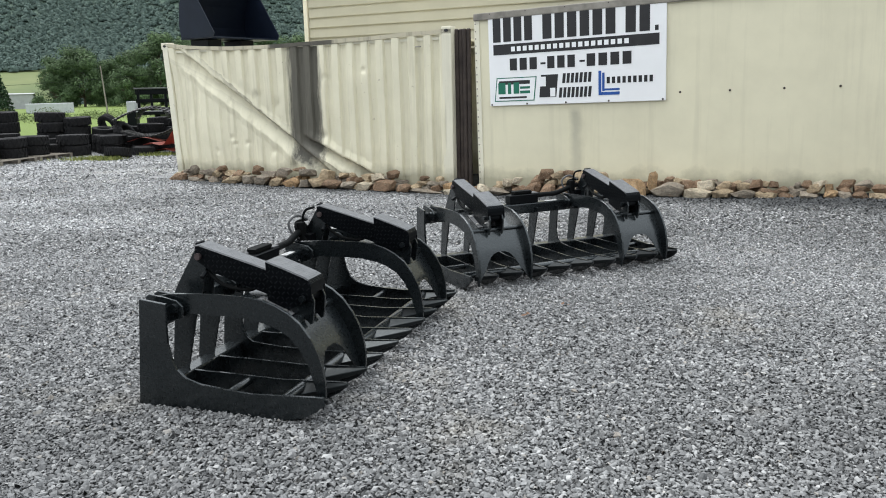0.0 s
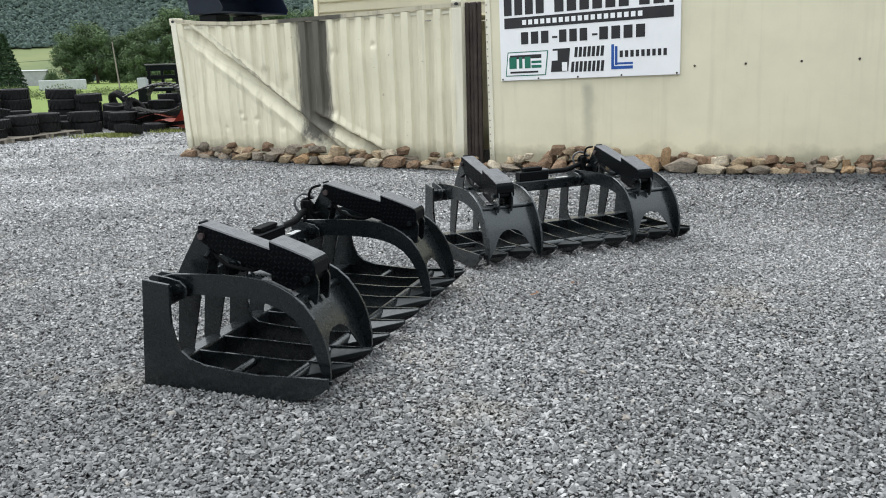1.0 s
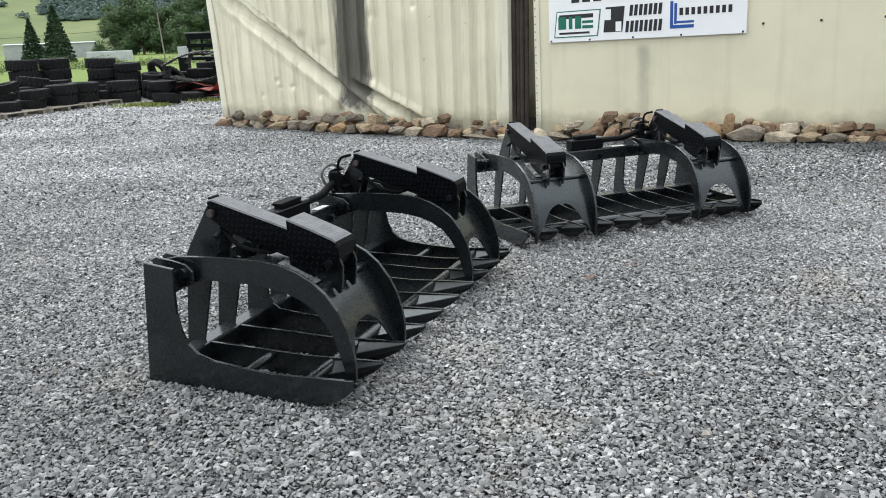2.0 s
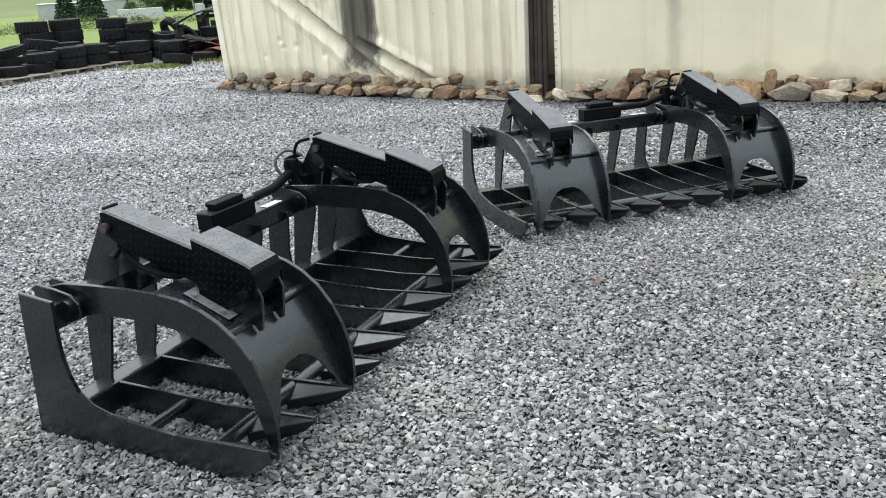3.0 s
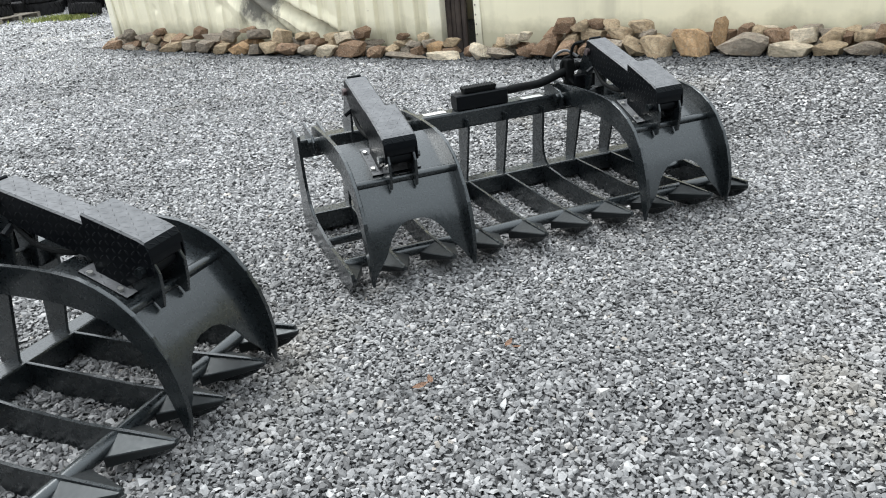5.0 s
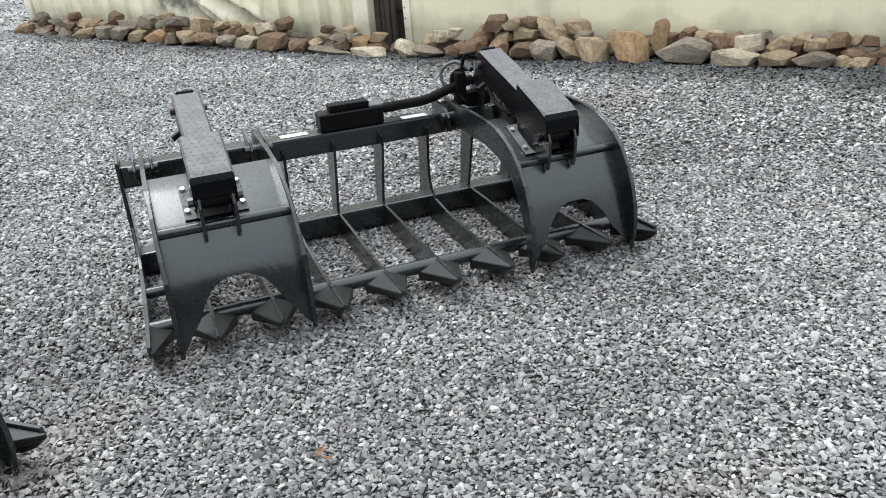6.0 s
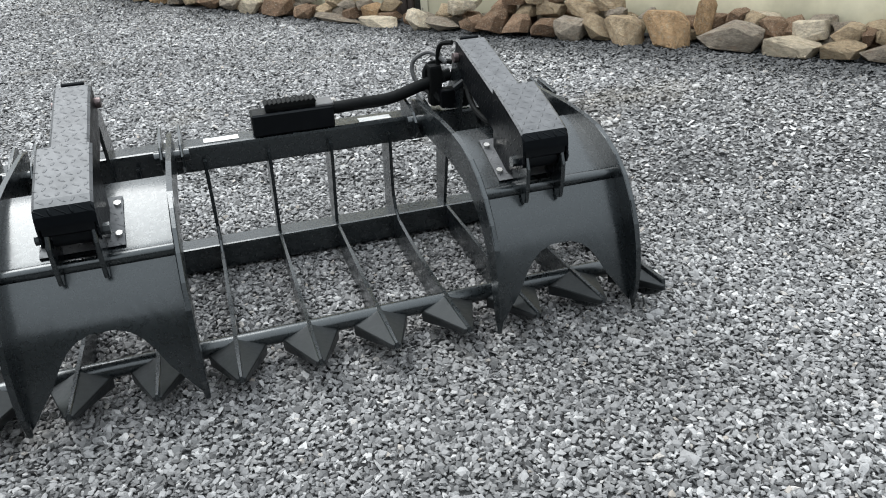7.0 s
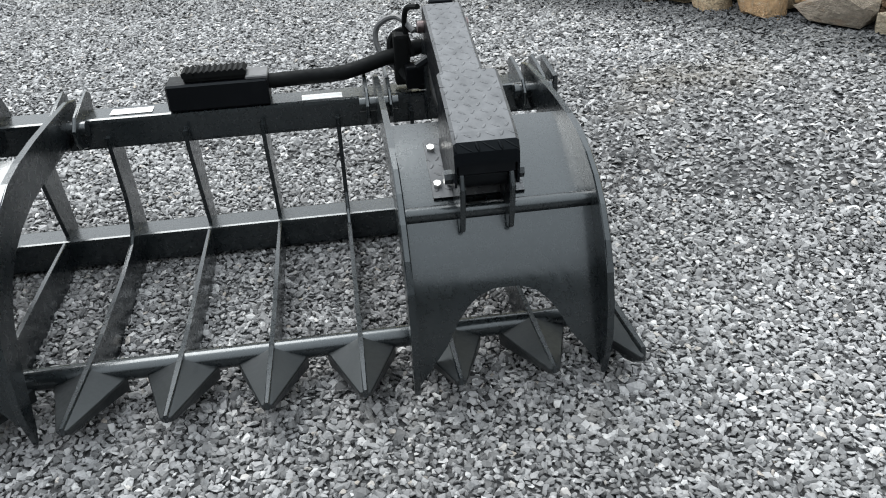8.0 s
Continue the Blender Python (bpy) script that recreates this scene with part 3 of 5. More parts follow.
def sign():
    g = new("sign_board", finish("sign_board", box((2.60, 0.02, 1.34), (0, 0, 0), 0.004), M_WHITE))
    tagged(g, "white printed vinyl sign board screwed to the trailer wall", "sign")
    g.matrix_basis = TILT_M @ Matrix.Translation((1.540, -0.018, 2.025))
    w, h = 2.60, 1.34

    def bar(a0, a1, b0, b1, mat=M_INK, lift=0.0, name="print", lean=0.0):
        """A printed block; a, b run 0..1 across and down the board."""
        x0, x1, z0, z1 = (a0 - 0.5) * w, (a1 - 0.5) * w, (0.5 - b1) * h, (0.5 - b0) * h
        o = (z1 - z0) * lean
        part(name, extrude([(x0, z0), (x1, z0), (x1 + o, z1), (x0 + o, z1)], 0.002, m=Matrix.Translation((0, -0.012 - lift, 0))), mat, g)

    def word(a0, a1, b0, b1, n, gap=0.2, mat=M_INK, lift=0.0, lean=0.0):
        step = (a1 - a0) / n
        for k in range(n):
            bar(a0 + k * step, a0 + (k + 1 - gap) * step, b0, b1, mat, lift, lean=lean)

    word(0.03, 0.285, 0.07, 0.32, 4, 0.26)
    word(0.33, 0.755, 0.07, 0.32, 6, 0.26)
    word(0.79, 0.935, 0.07, 0.32, 2, 0.26)
    bar(0.942, 0.96, 0.27, 0.32)
    bar(0.03, 0.965, 0.345, 0.455)
    word(0.14, 0.82, 0.375, 0.425, 19, 0.35, M_WHITE, 0.002)
    word(0.13, 0.31, 0.50, 0.625, 3, 0.28)
    bar(0.315, 0.345, 0.56, 0.58)
    word(0.355, 0.53, 0.50, 0.625, 3, 0.28)
    bar(0.54, 0.57, 0.56, 0.58)
    word(0.58, 0.84, 0.50, 0.625, 4, 0.28)
    # three trade marks as plain shapes
    bar(0.03, 0.275, 0.70, 0.955, M_GREEN, lean=0.12)
    bar(0.036, 0.27, 0.71, 0.945, M_WHITE, 0.001, lean=0.12)
    bar(0.06, 0.25, 0.735, 0.775, M_INK, 0.002)
    bar(0.055, 0.10, 0.755, 0.875, M_GREEN, 0.003)
    bar(0.115, 0.135, 0.755, 0.875, M_GREEN, 0.003)
    bar(0.15, 0.185, 0.755, 0.875, M_GREEN, 0.003)
    bar(0.19, 0.25, 0.80, 0.825, M_GREEN, 0.003)
    bar(0.19, 0.25, 0.845, 0.875, M_GREEN, 0.003)
    bar(0.06, 0.23, 0.905, 0.925, M_INK, 0.003)
    bar(0.305, 0.405, 0.69, 0.925, M_INK, lean=0.1)
    bar(0.31, 0.345, 0.71, 0.81, M_WHITE, 0.002)
    bar(0.37, 0.40, 0.83, 0.92, M_WHITE, 0.002)
    word(0.44, 0.61, 0.685, 0.785, 7, 0.32, lean=0.1)
    word(0.42, 0.61, 0.83, 0.935, 8, 0.32, lean=0.1)
    bar(0.645, 0.66, 0.68, 0.925, M_BLUE)
    bar(0.665, 0.678, 0.70, 0.885, M_BLUE)
    bar(0.66, 0.76, 0.895, 0.925, M_BLUE)
    bar(0.678, 0.76, 0.86, 0.88, M_BLUE)
    word(0.69, 0.945, 0.745, 0.81, 9, 0.4)
    screw = bmesh.new()
    bmesh.ops.create_uvsphere(screw, u_segments=8, v_segments=5, radius=0.014, matrix=Matrix.Diagonal((1, 0.5, 1, 1)))
    screw = finish("screw", screw, M_RUST, True)
    for a in (0.012, 0.23, 0.46, 0.70, 0.985):
        for b in (0.015, 0.985):
            s = new("screw", screw)
            s.parent, s.location = g, ((a - 0.5) * w, -0.012, (0.5 - b) * h)
    return g


sign()


# ---- lap-sided building behind ----
def sided_building():
    b = tagged(new("sided_building"), "building with cream horizontal lap siding behind the container", "building")
    b.matrix_basis = WALL_M @ Matrix.Translation((0.80, 3.0, 0))
    part("wall", box((14, 0.2, 4.2), (7, 0.14, 2.1)), M_SIDING, b)
    part("end_wall", box((0.2, 9.0, 4.2), (0.102, 4.8, 2.1)), M_SIDING, b)
    part("corner_board", box((0.10, 0.06, 4.2), (0.05, -0.0, 2.1), 0.008), M_SIDING, b)
    lap = extrude([(0.0, 0.0), (-0.052, 0.0), (-0.056, 0.012), (-0.020, 0.205), (0.0, 0.205)], 13.8, 0.002)
    bmesh.ops.rotate(lap, verts=lap.verts, matrix=Matrix.Rotation(radians(90), 3, "Z"))
    lap = finish("siding_board", lap, M_SIDING)
    for k in range(9):
        s = new("siding_board", lap)
        s.parent, s.location = b, (7.02, 0.038, 2.3 + k * 0.203)
    part("roof", box((14.6, 10.0, 0.15), (7, 4.6, 4.28)), M_GREYRAIL, b)
    return b


sided_building()


def wall_behind():
    """An unseen dark wall, added behind the walk to dim reflections on the grapples."""
    bm = box((34, 0.25, 7.2), (0, 0, 3.6), 0.02)
    tagged(new("wall_south", finish("wall_south", bm, M_DARK_WALL)), "plain dark unseen wall added behind the walk to dim reflections", "wall", kind="structure").matrix_basis = pose(2, -8.5, -0.02, 0, 0, -8)


wall_behind()


# ---- grapple buckets ----
WIDTH, PITCH = 2.151, 0.239
X_AXIS = Matrix.Rotation(radians(90), 4, "Z")


def gp(u, v, z):
    """u: from the far end plate (0) to the near one (-WIDTH); v: forward from the tip line; z: up."""
    return Vector((u + WIDTH / 2, -v - 0.5, z))


def side_plate(outline, thick, u, bevel=0.003, bm=None):
    """A plate standing across the grapple at u, outline in (v, z)."""
    b2 = extrude([(-v - 0.5, z) for v, z in outline], thick, bevel)
    bmesh.ops.transform(b2, matrix=Matrix.Translation((u + WIDTH / 2, 0, 0)) @ X_AXIS, verts=b2.verts)
    return merge(bm, b2)


def cross_bar(v, z, r, u0, u1, seg=14):
    return tube([gp(u0, v, z), gp(u1, v, z)], r, seg)


def sheet(us, line, thick):
    """A sheet across u0..u1 that follows a line of (v, z), given thickness downward along its normal."""
    bm = bmesh.new()
    top, low = [], []
    for i, (v, z) in enumerate(line):
        a, b = line[max(i - 1, 0)], line[min(i + 1, len(line) - 1)]
        d = Vector((b[0] - a[0], b[1] - a[1])).normalized()
        n = Vector((d.y, -d.x))
        if n.y > 0 or (abs(n.y) < 1e-6 and n.x > 0):
            n = -n
        top.append([bm.verts.new(gp(u, v, z)) for u in us])
        low.append([bm.verts.new(gp(u, v + n.x * thick, z + n.y * thick)) for u in us])
    for i in range(len(line) - 1):
        for q in range(len(us) - 1):
            bm.faces.new((top[i][q], top[i][q + 1], top[i + 1][q + 1], top[i + 1][q]))
            bm.faces.new((low[i][q], low[i + 1][q], low[i + 1][q + 1], low[i][q + 1]))
        for q in (0, -1):
            bm.faces.new((top[i][q], top[i + 1][q], low[i + 1][q], low[i][q]))
    for i in (0, -1):
        for q in range(len(us) - 1):
            bm.faces.new((top[i][q], low[i][q], low[i][q + 1], top[i][q + 1]))
    return bm


END_PLATE = [(-1.148, 0.0), (-1.082, 0.598), (-0.915, 0.58), (-0.925, 0.46), (-0.93, 0.36), (-0.915, 0.28), (-0.885, 0.215), (-0.83, 0.17), (-0.75, 0.148),
             (-0.6, 0.138), (-0.43, 0.130), (-0.2, 0.145), (-0.02, 0.158), (-0.012, 0.118), (-0.06, 0.075), (-0.12, 0.04), (-0.2, 0.014), (-0.32, 0.0)]
TINE = [(-1.085, 0.10), (-1.045, 0.50), (-0.915, 0.50), (-0.940, 0.28), (-0.938, 0.22), (-0.915, 0.170), (-0.87, 0.140), (-0.7, 0.128), (-0.4, 0.125), (-0.2, 0.138),
        (0.0, 0.150), (0.004, 0.130), (-0.05, 0.085), (-0.12, 0.045), (-0.2, 0.02), (-0.35, 0.004), (-0.9, 0.002), (-0.98, 0.02), (-1.05, 0.055)]
SHORT_TINE = [(-0.965, 0.030), (-0.965, 0.128), (-0.7, 0.127), (-0.4, 0.125), (-0.2, 0.138), (0.0, 0.150), (0.004, 0.130), (-0.05, 0.085), (-0.12, 0.045), (-0.2, 0.02), (-0.35, 0.004), (-0.9, 0.004)]
UPRIGHT = [(-1.100, 0.105), (-1.046, 0.505), (-0.905, 0.505), (-0.912, 0.44), (-0.992, 0.135), (-1.0, 0.105)]
ARM = [(-1.045, 0.59), (-0.97, 0.608), (-0.8, 0.616), (-0.64, 0.620), (-0.5, 0.617), (-0.40, 0.606), (-0.32, 0.583), (-0.25, 0.548), (-0.185, 0.496), (-0.13, 0.424), (-0.094, 0.35), (-0.07, 0.27),
       (-0.058, 0.19), (-0.058, 0.12), (-0.078, 0.04), (-0.100, 0.09), (-0.118, 0.17), (-0.15, 0.285), (-0.19, 0.358), (-0.245, 0.420), (-0.315, 0.462), (-0.39, 0.487), (-0.5, 0.502), (-0.6, 0.506),
       (-0.83, 0.507), (-0.87, 0.485), (-0.915, 0.485), (-0.95, 0.515), (-1.03, 0.545)]
LUG = [(-1.08, 0.54), (-1.10, 0.59), (-1.07, 0.606), (-0.98, 0.595), (-0.9, 0.582), (-0.862, 0.55), (-0.862, 0.51), (-0.89, 0.48), (-0.95, 0.46)]
TOWER = [(-1.13, 0.47), (-1.045, 0.616), (-0.963, 0.74), (-0.925, 0.806), (-0.90, 0.824), (-0.865, 0.815), (-0.846, 0.77), (-0.852, 0.725), (-0.898, 0.56), (-0.915, 0.47)]
HOOK = [(-0.33, 0.49), (-0.318, 0.56), (-0.288, 0.612), (-0.245, 0.628), (-0.205, 0.612), (-0.188, 0.57), (-0.196, 0.50), (-0.205, 0.446), (-0.222, 0.438), (-0.236, 0.465)]


def tip_plate(u, sgn):
    """The bevelled cheek beside a tine's tip."""
    bm = bmesh.new()
    w = 0.092 * sgn
    top = [gp(u, -0.265, 0.124), gp(u + w, -0.24, 0.092), gp(u + 0.012 * sgn, 0.0, 0.142), gp(u, 0.003, 0.146)]
    low = [gp(u, -0.265, 0.085), gp(u + w * 0.96, -0.24, 0.045), gp(u + 0.010 * sgn, -0.008, 0.120), gp(u, -0.006, 0.122)]
    a, b = [bm.verts.new(p) for p in top], [bm.verts.new(p) for p in low]
    bm.faces.new(a)
    bm.faces.new(b[::-1])
    for i in range(4):
        j = (i + 1) % 4
        bm.faces.new((a[i], b[i], b[j], a[j]))
    bmesh.ops.bevel(bm, geom=list(bm.edges), offset=0.003, segments=1, affect="EDGES")
    return bm


def guard(u, w, line, parent, name):
    """A folded tread-plate channel: top and two hanging sides; line holds (v, z, depth of the sides)."""
    bm = bmesh.new()
    t = 0.006
    sec = []
    for v, z, skirt in line:
        sec.append([bm.verts.new(gp(u + a, v, z + b)) for a, b in ((-w / 2, -skirt), (-w / 2, -0.006), (-w / 2 + 0.008, 0), (w / 2 - 0.008, 0), (w / 2, -0.006), (w / 2, -skirt),
                                                                   (w / 2 - t, -skirt), (w / 2 - t, -t - 0.004), (-w / 2 + t, -t - 0.004), (-w / 2 + t, -skirt))])
    for a, b in zip(sec, sec[1:]):
        for k in range(10):
            bm.faces.new((a[k], a[(k + 1) % 10], b[(k + 1) % 10], b[k]))
    for s in (sec[0], sec[-1]):
        for q in ((0, 1, 8, 9), (1, 2, 3, 4, 7, 8), (4, 5, 6, 7)):
            bm.faces.new([s[k] for k in q])
    return part(name, bm, M_TREAD, parent, "black diamond tread-plate guard")


def hex_head(p, r, depth, axis):
    bm = bmesh.new()
    bmesh.ops.create_cone(bm, cap_ends=True, segments=6, radius1=r, radius2=r * 0.92, depth=depth)
    bmesh.ops.transform(bm, matrix=Matrix.Translation(p) @ Vector((0, 0, 1)).rotation_difference(Vector(axis)).to_matrix().to_4x4(), verts=bm.verts)
    return bm


def grapple():
    g = tagged(new("grapple_bucket"), "charcoal-painted steel root grapple bucket resting on gravel", "grapple", "grapple buckets in a row")
    # tines and end plates with their tip cheeks
    for k in range(10):
        u = -k * PITCH
        if k in (0, 9):
            t = part("end_plate", side_plate(END_PLATE, 0.016, u), M_PAINT, g)
        else:
            # two tines sweep up in one piece; the others butt on the lower tube below straight uprights
            t = part("tine", side_plate(TINE if k in (3, 6) else SHORT_TINE, 0.013, u), M_PAINT, g)
            if k not in (3, 6):
                part("upright", side_plate(UPRIGHT, 0.013, u), M_PAINT, g)
        for sgn in (-1, 1):
            if not ((k == 0 and sgn > 0) or (k == 9 and sgn < 0)):
                part("tip_plate", tip_plate(u + 0.003 * sgn, sgn), M_TIP, t)
    part("front_pipe", cross_bar(-0.262, 0.10, 0.030, -WIDTH, 0), M_PAINT, g, smooth=True)
    for u in (-WIDTH, -PITCH):
        part("stub_pipe", cross_bar(-0.60, 0.095, 0.024, u, u + PITCH), M_PAINT, g, smooth=True)
    part("lower_tube", box((WIDTH, 0.10, 0.105), gp(-WIDTH / 2, -1.0, 0.078), 0.010, 2), M_PAINT, g)
    part("upper_tube", box((WIDTH, 0.11, 0.10), gp(-WIDTH / 2, -1.005, 0.50), 0.012, 2), M_PAINT, g)
    # claws
    for cu, gu in ((-0.330, -0.370), (-1.795, -1.812)):
        hw = 0.252
        shoulder = [(-0.60, 0.586), (-0.54, 0.577), (-0.48, 0.559), (-0.40, 0.530), (-0.31, 0.490), (-0.275, 0.474), (-0.258, 0.460)]
        bm = sheet([cu - hw + 0.004, cu, cu + hw - 0.004], shoulder, 0.008)
        # front with its arch, hung from the shoulder
        arch = [(-hw + 0.004, 0.05), (-0.23, 0.075), (-0.20, 0.12), (-0.165, 0.165), (-0.13, 0.23), (-0.105, 0.262), (-0.075, 0.287), (-0.035, 0.302),
                (0.035, 0.302), (0.075, 0.287), (0.105, 0.262), (0.13, 0.23), (0.165, 0.165), (0.20, 0.12), (0.23, 0.075), (hw - 0.004, 0.05)]

        def fv(z):
            return float(np.interp(z, [0.05, 0.12, 0.22, 0.32, 0.40, 0.47], [-0.094, -0.100, -0.125, -0.158, -0.208, -0.260]))
        b2 = bmesh.new()
        cols = []
        for a, z in arch:
            zs = [0.465 + (z - 0.465) * q / 7 for q in range(8)]
            cols.append([[b2.verts.new(gp(cu + a, fv(q) - o, q)) for o in (0.0, 0.009)] for q in zs])
        for p, q in zip(cols, cols[1:]):
            for i in range(7):
                b2.faces.new((p[i][0], q[i][0], q[i + 1][0], p[i + 1][0]))
                b2.faces.new((p[i][1], p[i + 1][1], q[i + 1][1], q[i][1]))
            b2.faces.new((p[7][0], q[7][0], q[7][1], p[7][1]))
            b2.faces.new((p[0][0], p[0][1], q[0][1], q[0][0]))
        for p in (cols[0], cols[-1]):
            for i in range(7):
                b2.faces.new((p[i][0], p[i + 1][0], p[i + 1][1], p[i][1]))
        claw = part("claw", merge(bm, b2), M_PAINT, g, smooth=True)
        part("shoulder_bar", cross_bar(-0.266, 0.474, 0.021, cu - hw + 0.005, cu + hw - 0.005), M_PAINT, claw, smooth=True)
        for a in (-hw, hw):
            part("arm", side_plate(ARM, 0.018, cu + a), M_PAINT, claw)
            for o in (-0.036, 0.036):
                part("hinge_lug", side_plate(LUG, 0.012, cu + a + o), M_PAINT, g)
            part("hinge_pin", cross_bar(-0.912, 0.54, 0.024, cu + a - 0.062, cu + a + 0.062), M_PAINT, g, smooth=True)
        # tread base plate with bolts on the claw
        base = sheet([gu - 0.12, gu + 0.12], [(-0.502, 0.576), (-0.48, 0.568), (-0.305, 0.497)], 0.008)
        part("base_plate", base, M_TREAD, claw)
        for a in (-0.105, 0.105):
            for v, z in ((-0.465, 0.566), (-0.343, 0.517)):
                part("bolt", hex_head(gp(gu + a, v, z), 0.012, 0.014, (0, -0.4, 1)), M_STEEL, claw, "bright zinc bolt head")
        for a in (-0.062, 0.062):
            part("hook_lug", side_plate(HOOK, 0.014, gu + a), M_PAINT, claw)
        part("cylinder_pin", cross_bar(-0.248, 0.583, 0.030, gu - 0.052, gu + 0.052), M_BLACK, claw, smooth=True)
        part("pin_head", cross_bar(-0.248, 0.583, 0.019, gu - 0.10, gu + 0.10, 8), M_PAINT, claw, smooth=True)
        # tower, cylinder and guards
        for a in (-0.052, 0.052):
            part("tower_plate", side_plate(TOWER, 0.012, gu + a), M_PAINT, g)
        part("tower_pin", cross_bar(-0.893, 0.777, 0.019, gu - 0.078, gu + 0.078, 12), M_BOLT, g, "dull copper-brown steel pin", smooth=True)
        part("cylinder", tube([gp(gu, -0.90, 0.768), gp(gu, -0.47, 0.650)], 0.044, 16), M_BLACK, g, "black hydraulic cylinder", True)
        part("piston_rod", tube([gp(gu, -0.49, 0.647), gp(gu, -0.248, 0.584)], 0.018, 12), M_STEEL, g, "bright steel piston rod", True)
        part("cylinder_port", tube([gp(gu - 0.03, -0.86, 0.70), gp(gu - 0.09, -0.86, 0.665)], 0.014, 8), M_BLACK, g, smooth=True)
        part("port_line", tube(bend([gp(gu - 0.045, -0.85, 0.69), gp(gu - 0.05, -0.75, 0.62), gp(gu - 0.04, -0.6, 0.60), gp(gu - 0.03, -0.52, 0.64)]), 0.011, 8), M_RUBBER, g, smooth=True)
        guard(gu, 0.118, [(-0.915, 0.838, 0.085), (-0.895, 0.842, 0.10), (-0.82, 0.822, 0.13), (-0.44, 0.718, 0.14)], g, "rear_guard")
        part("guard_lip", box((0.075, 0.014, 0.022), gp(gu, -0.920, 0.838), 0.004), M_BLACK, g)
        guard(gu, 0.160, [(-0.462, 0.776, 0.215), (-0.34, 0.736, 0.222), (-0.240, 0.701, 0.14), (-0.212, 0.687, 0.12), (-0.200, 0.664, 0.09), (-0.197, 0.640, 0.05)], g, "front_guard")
        part("guard_end", box((0.146, 0.010, 0.05), gp(gu, -0.206, 0.628), 0.004), M_BLACK, g)
    # valve box, hose wrap and hoses
    vb = part("valve_box", box((0.315, 0.10, 0.085), gp(-1.08, -1.0, 0.594), 0.006), M_BLACK, g, "black steel valve box")
    pad = part("rubber_pad", box((0.19, 0.056, 0.02), gp(-1.085, -1.0, 0.645), 0.004), M_RUBBER, vb, "black ribbed rubber pad")
    tooth = finish("rib", tube([gp(0, -1.034, 0.660), gp(0, -0.966, 0.660)], 0.0125, 5), M_RUBBER)
    for k in range(11):
        r = new("rib", tooth)
        r.parent, r.location = vb, (-1.172 + k * 0.0175, 0, 0)
    part("end_cap", box((0.07, 0.09, 0.012), gp(-0.955, -1.0, 0.642), 0.003), M_GREYCAP, vb)
    part("sleeve_hose", tube(bend([gp(-0.94, -1.0, 0.612), gp(-0.82, -1.01, 0.612), gp(-0.68, -1.02, 0.614), gp(-0.54, -1.03, 0.648), gp(-0.42, -1.02, 0.682)]), 0.024, 12), M_RUBBER, g, "thick black hydraulic hose sleeve", True)
    part("hose", tube(bend([gp(-0.525, -1.03, 0.645), gp(-0.522, -1.045, 0.70), gp(-0.485, -1.045, 0.73), gp(-0.42, -1.0, 0.735)]), 0.010, 8), M_RUBBER, g, smooth=True)
    part("hose", tube(bend([gp(-0.50, -1.02, 0.64), gp(-0.49, -1.0, 0.60), gp(-0.45, -0.97, 0.575), gp(-0.38, -0.95, 0.58)]), 0.02, 8), M_RUBBER, g, smooth=True)
    part("hose", tube(bend([gp(-0.44, -0.925, 0.83), gp(-0.47, -0.985, 0.81), gp(-0.475, -1.01, 0.74), gp(-0.455, -1.0, 0.66)]), 0.009, 8), M_RUBBER, g, smooth=True)
    part("hose", tube(bend([gp(-0.45, -0.98, 0.74), gp(-0.50, -1.04, 0.775), gp(-0.56, -1.075, 0.735), gp(-0.56, -1.06, 0.665), gp(-0.50, -1.02, 0.60)]), 0.009, 8), M_GREYCAP, g, "dull grey braided hose loop", True)
    part("coupler_block", box((0.13, 0.06, 0.075), gp(-0.42, -0.975, 0.60), 0.008, 2), M_BLACK, g, "black steel hose coupler block")
    part("hose_clamp", box((0.052, 0.058, 0.165), gp(-0.49, -1.02, 0.645), 0.010, 2), M_RUBBER, g, "black rubber hose clamp")
    part("sticker", box((0.13, 0.045, 0.002), gp(-1.36, -1.0, 0.552)), M_LABEL, g, "white paper sticker")
    part("sticker", box((0.13, 0.045, 0.002), gp(-0.76, -0.985, 0.552)), M_LABEL, g, "white paper sticker")
    return g


def grapple_pose(ox, oy, deg, z):
    a = radians(deg)
    c = Vector((ox, oy, z)) - Vector((math.cos(a), math.sin(a), 0)) * WIDTH / 2 - Vector((math.sin(a), -math.cos(a), 0)) * 0.5
    return Matrix.Translation(c) @ Matrix.Rotation(a, 4, "Z")


first = grapple()
first.matrix_basis = grapple_pose(0.080, 5.504, 71.52, 0.012)
copy_thing(first, grapple_pose(2.156, 6.878, 25.38, -0.005))


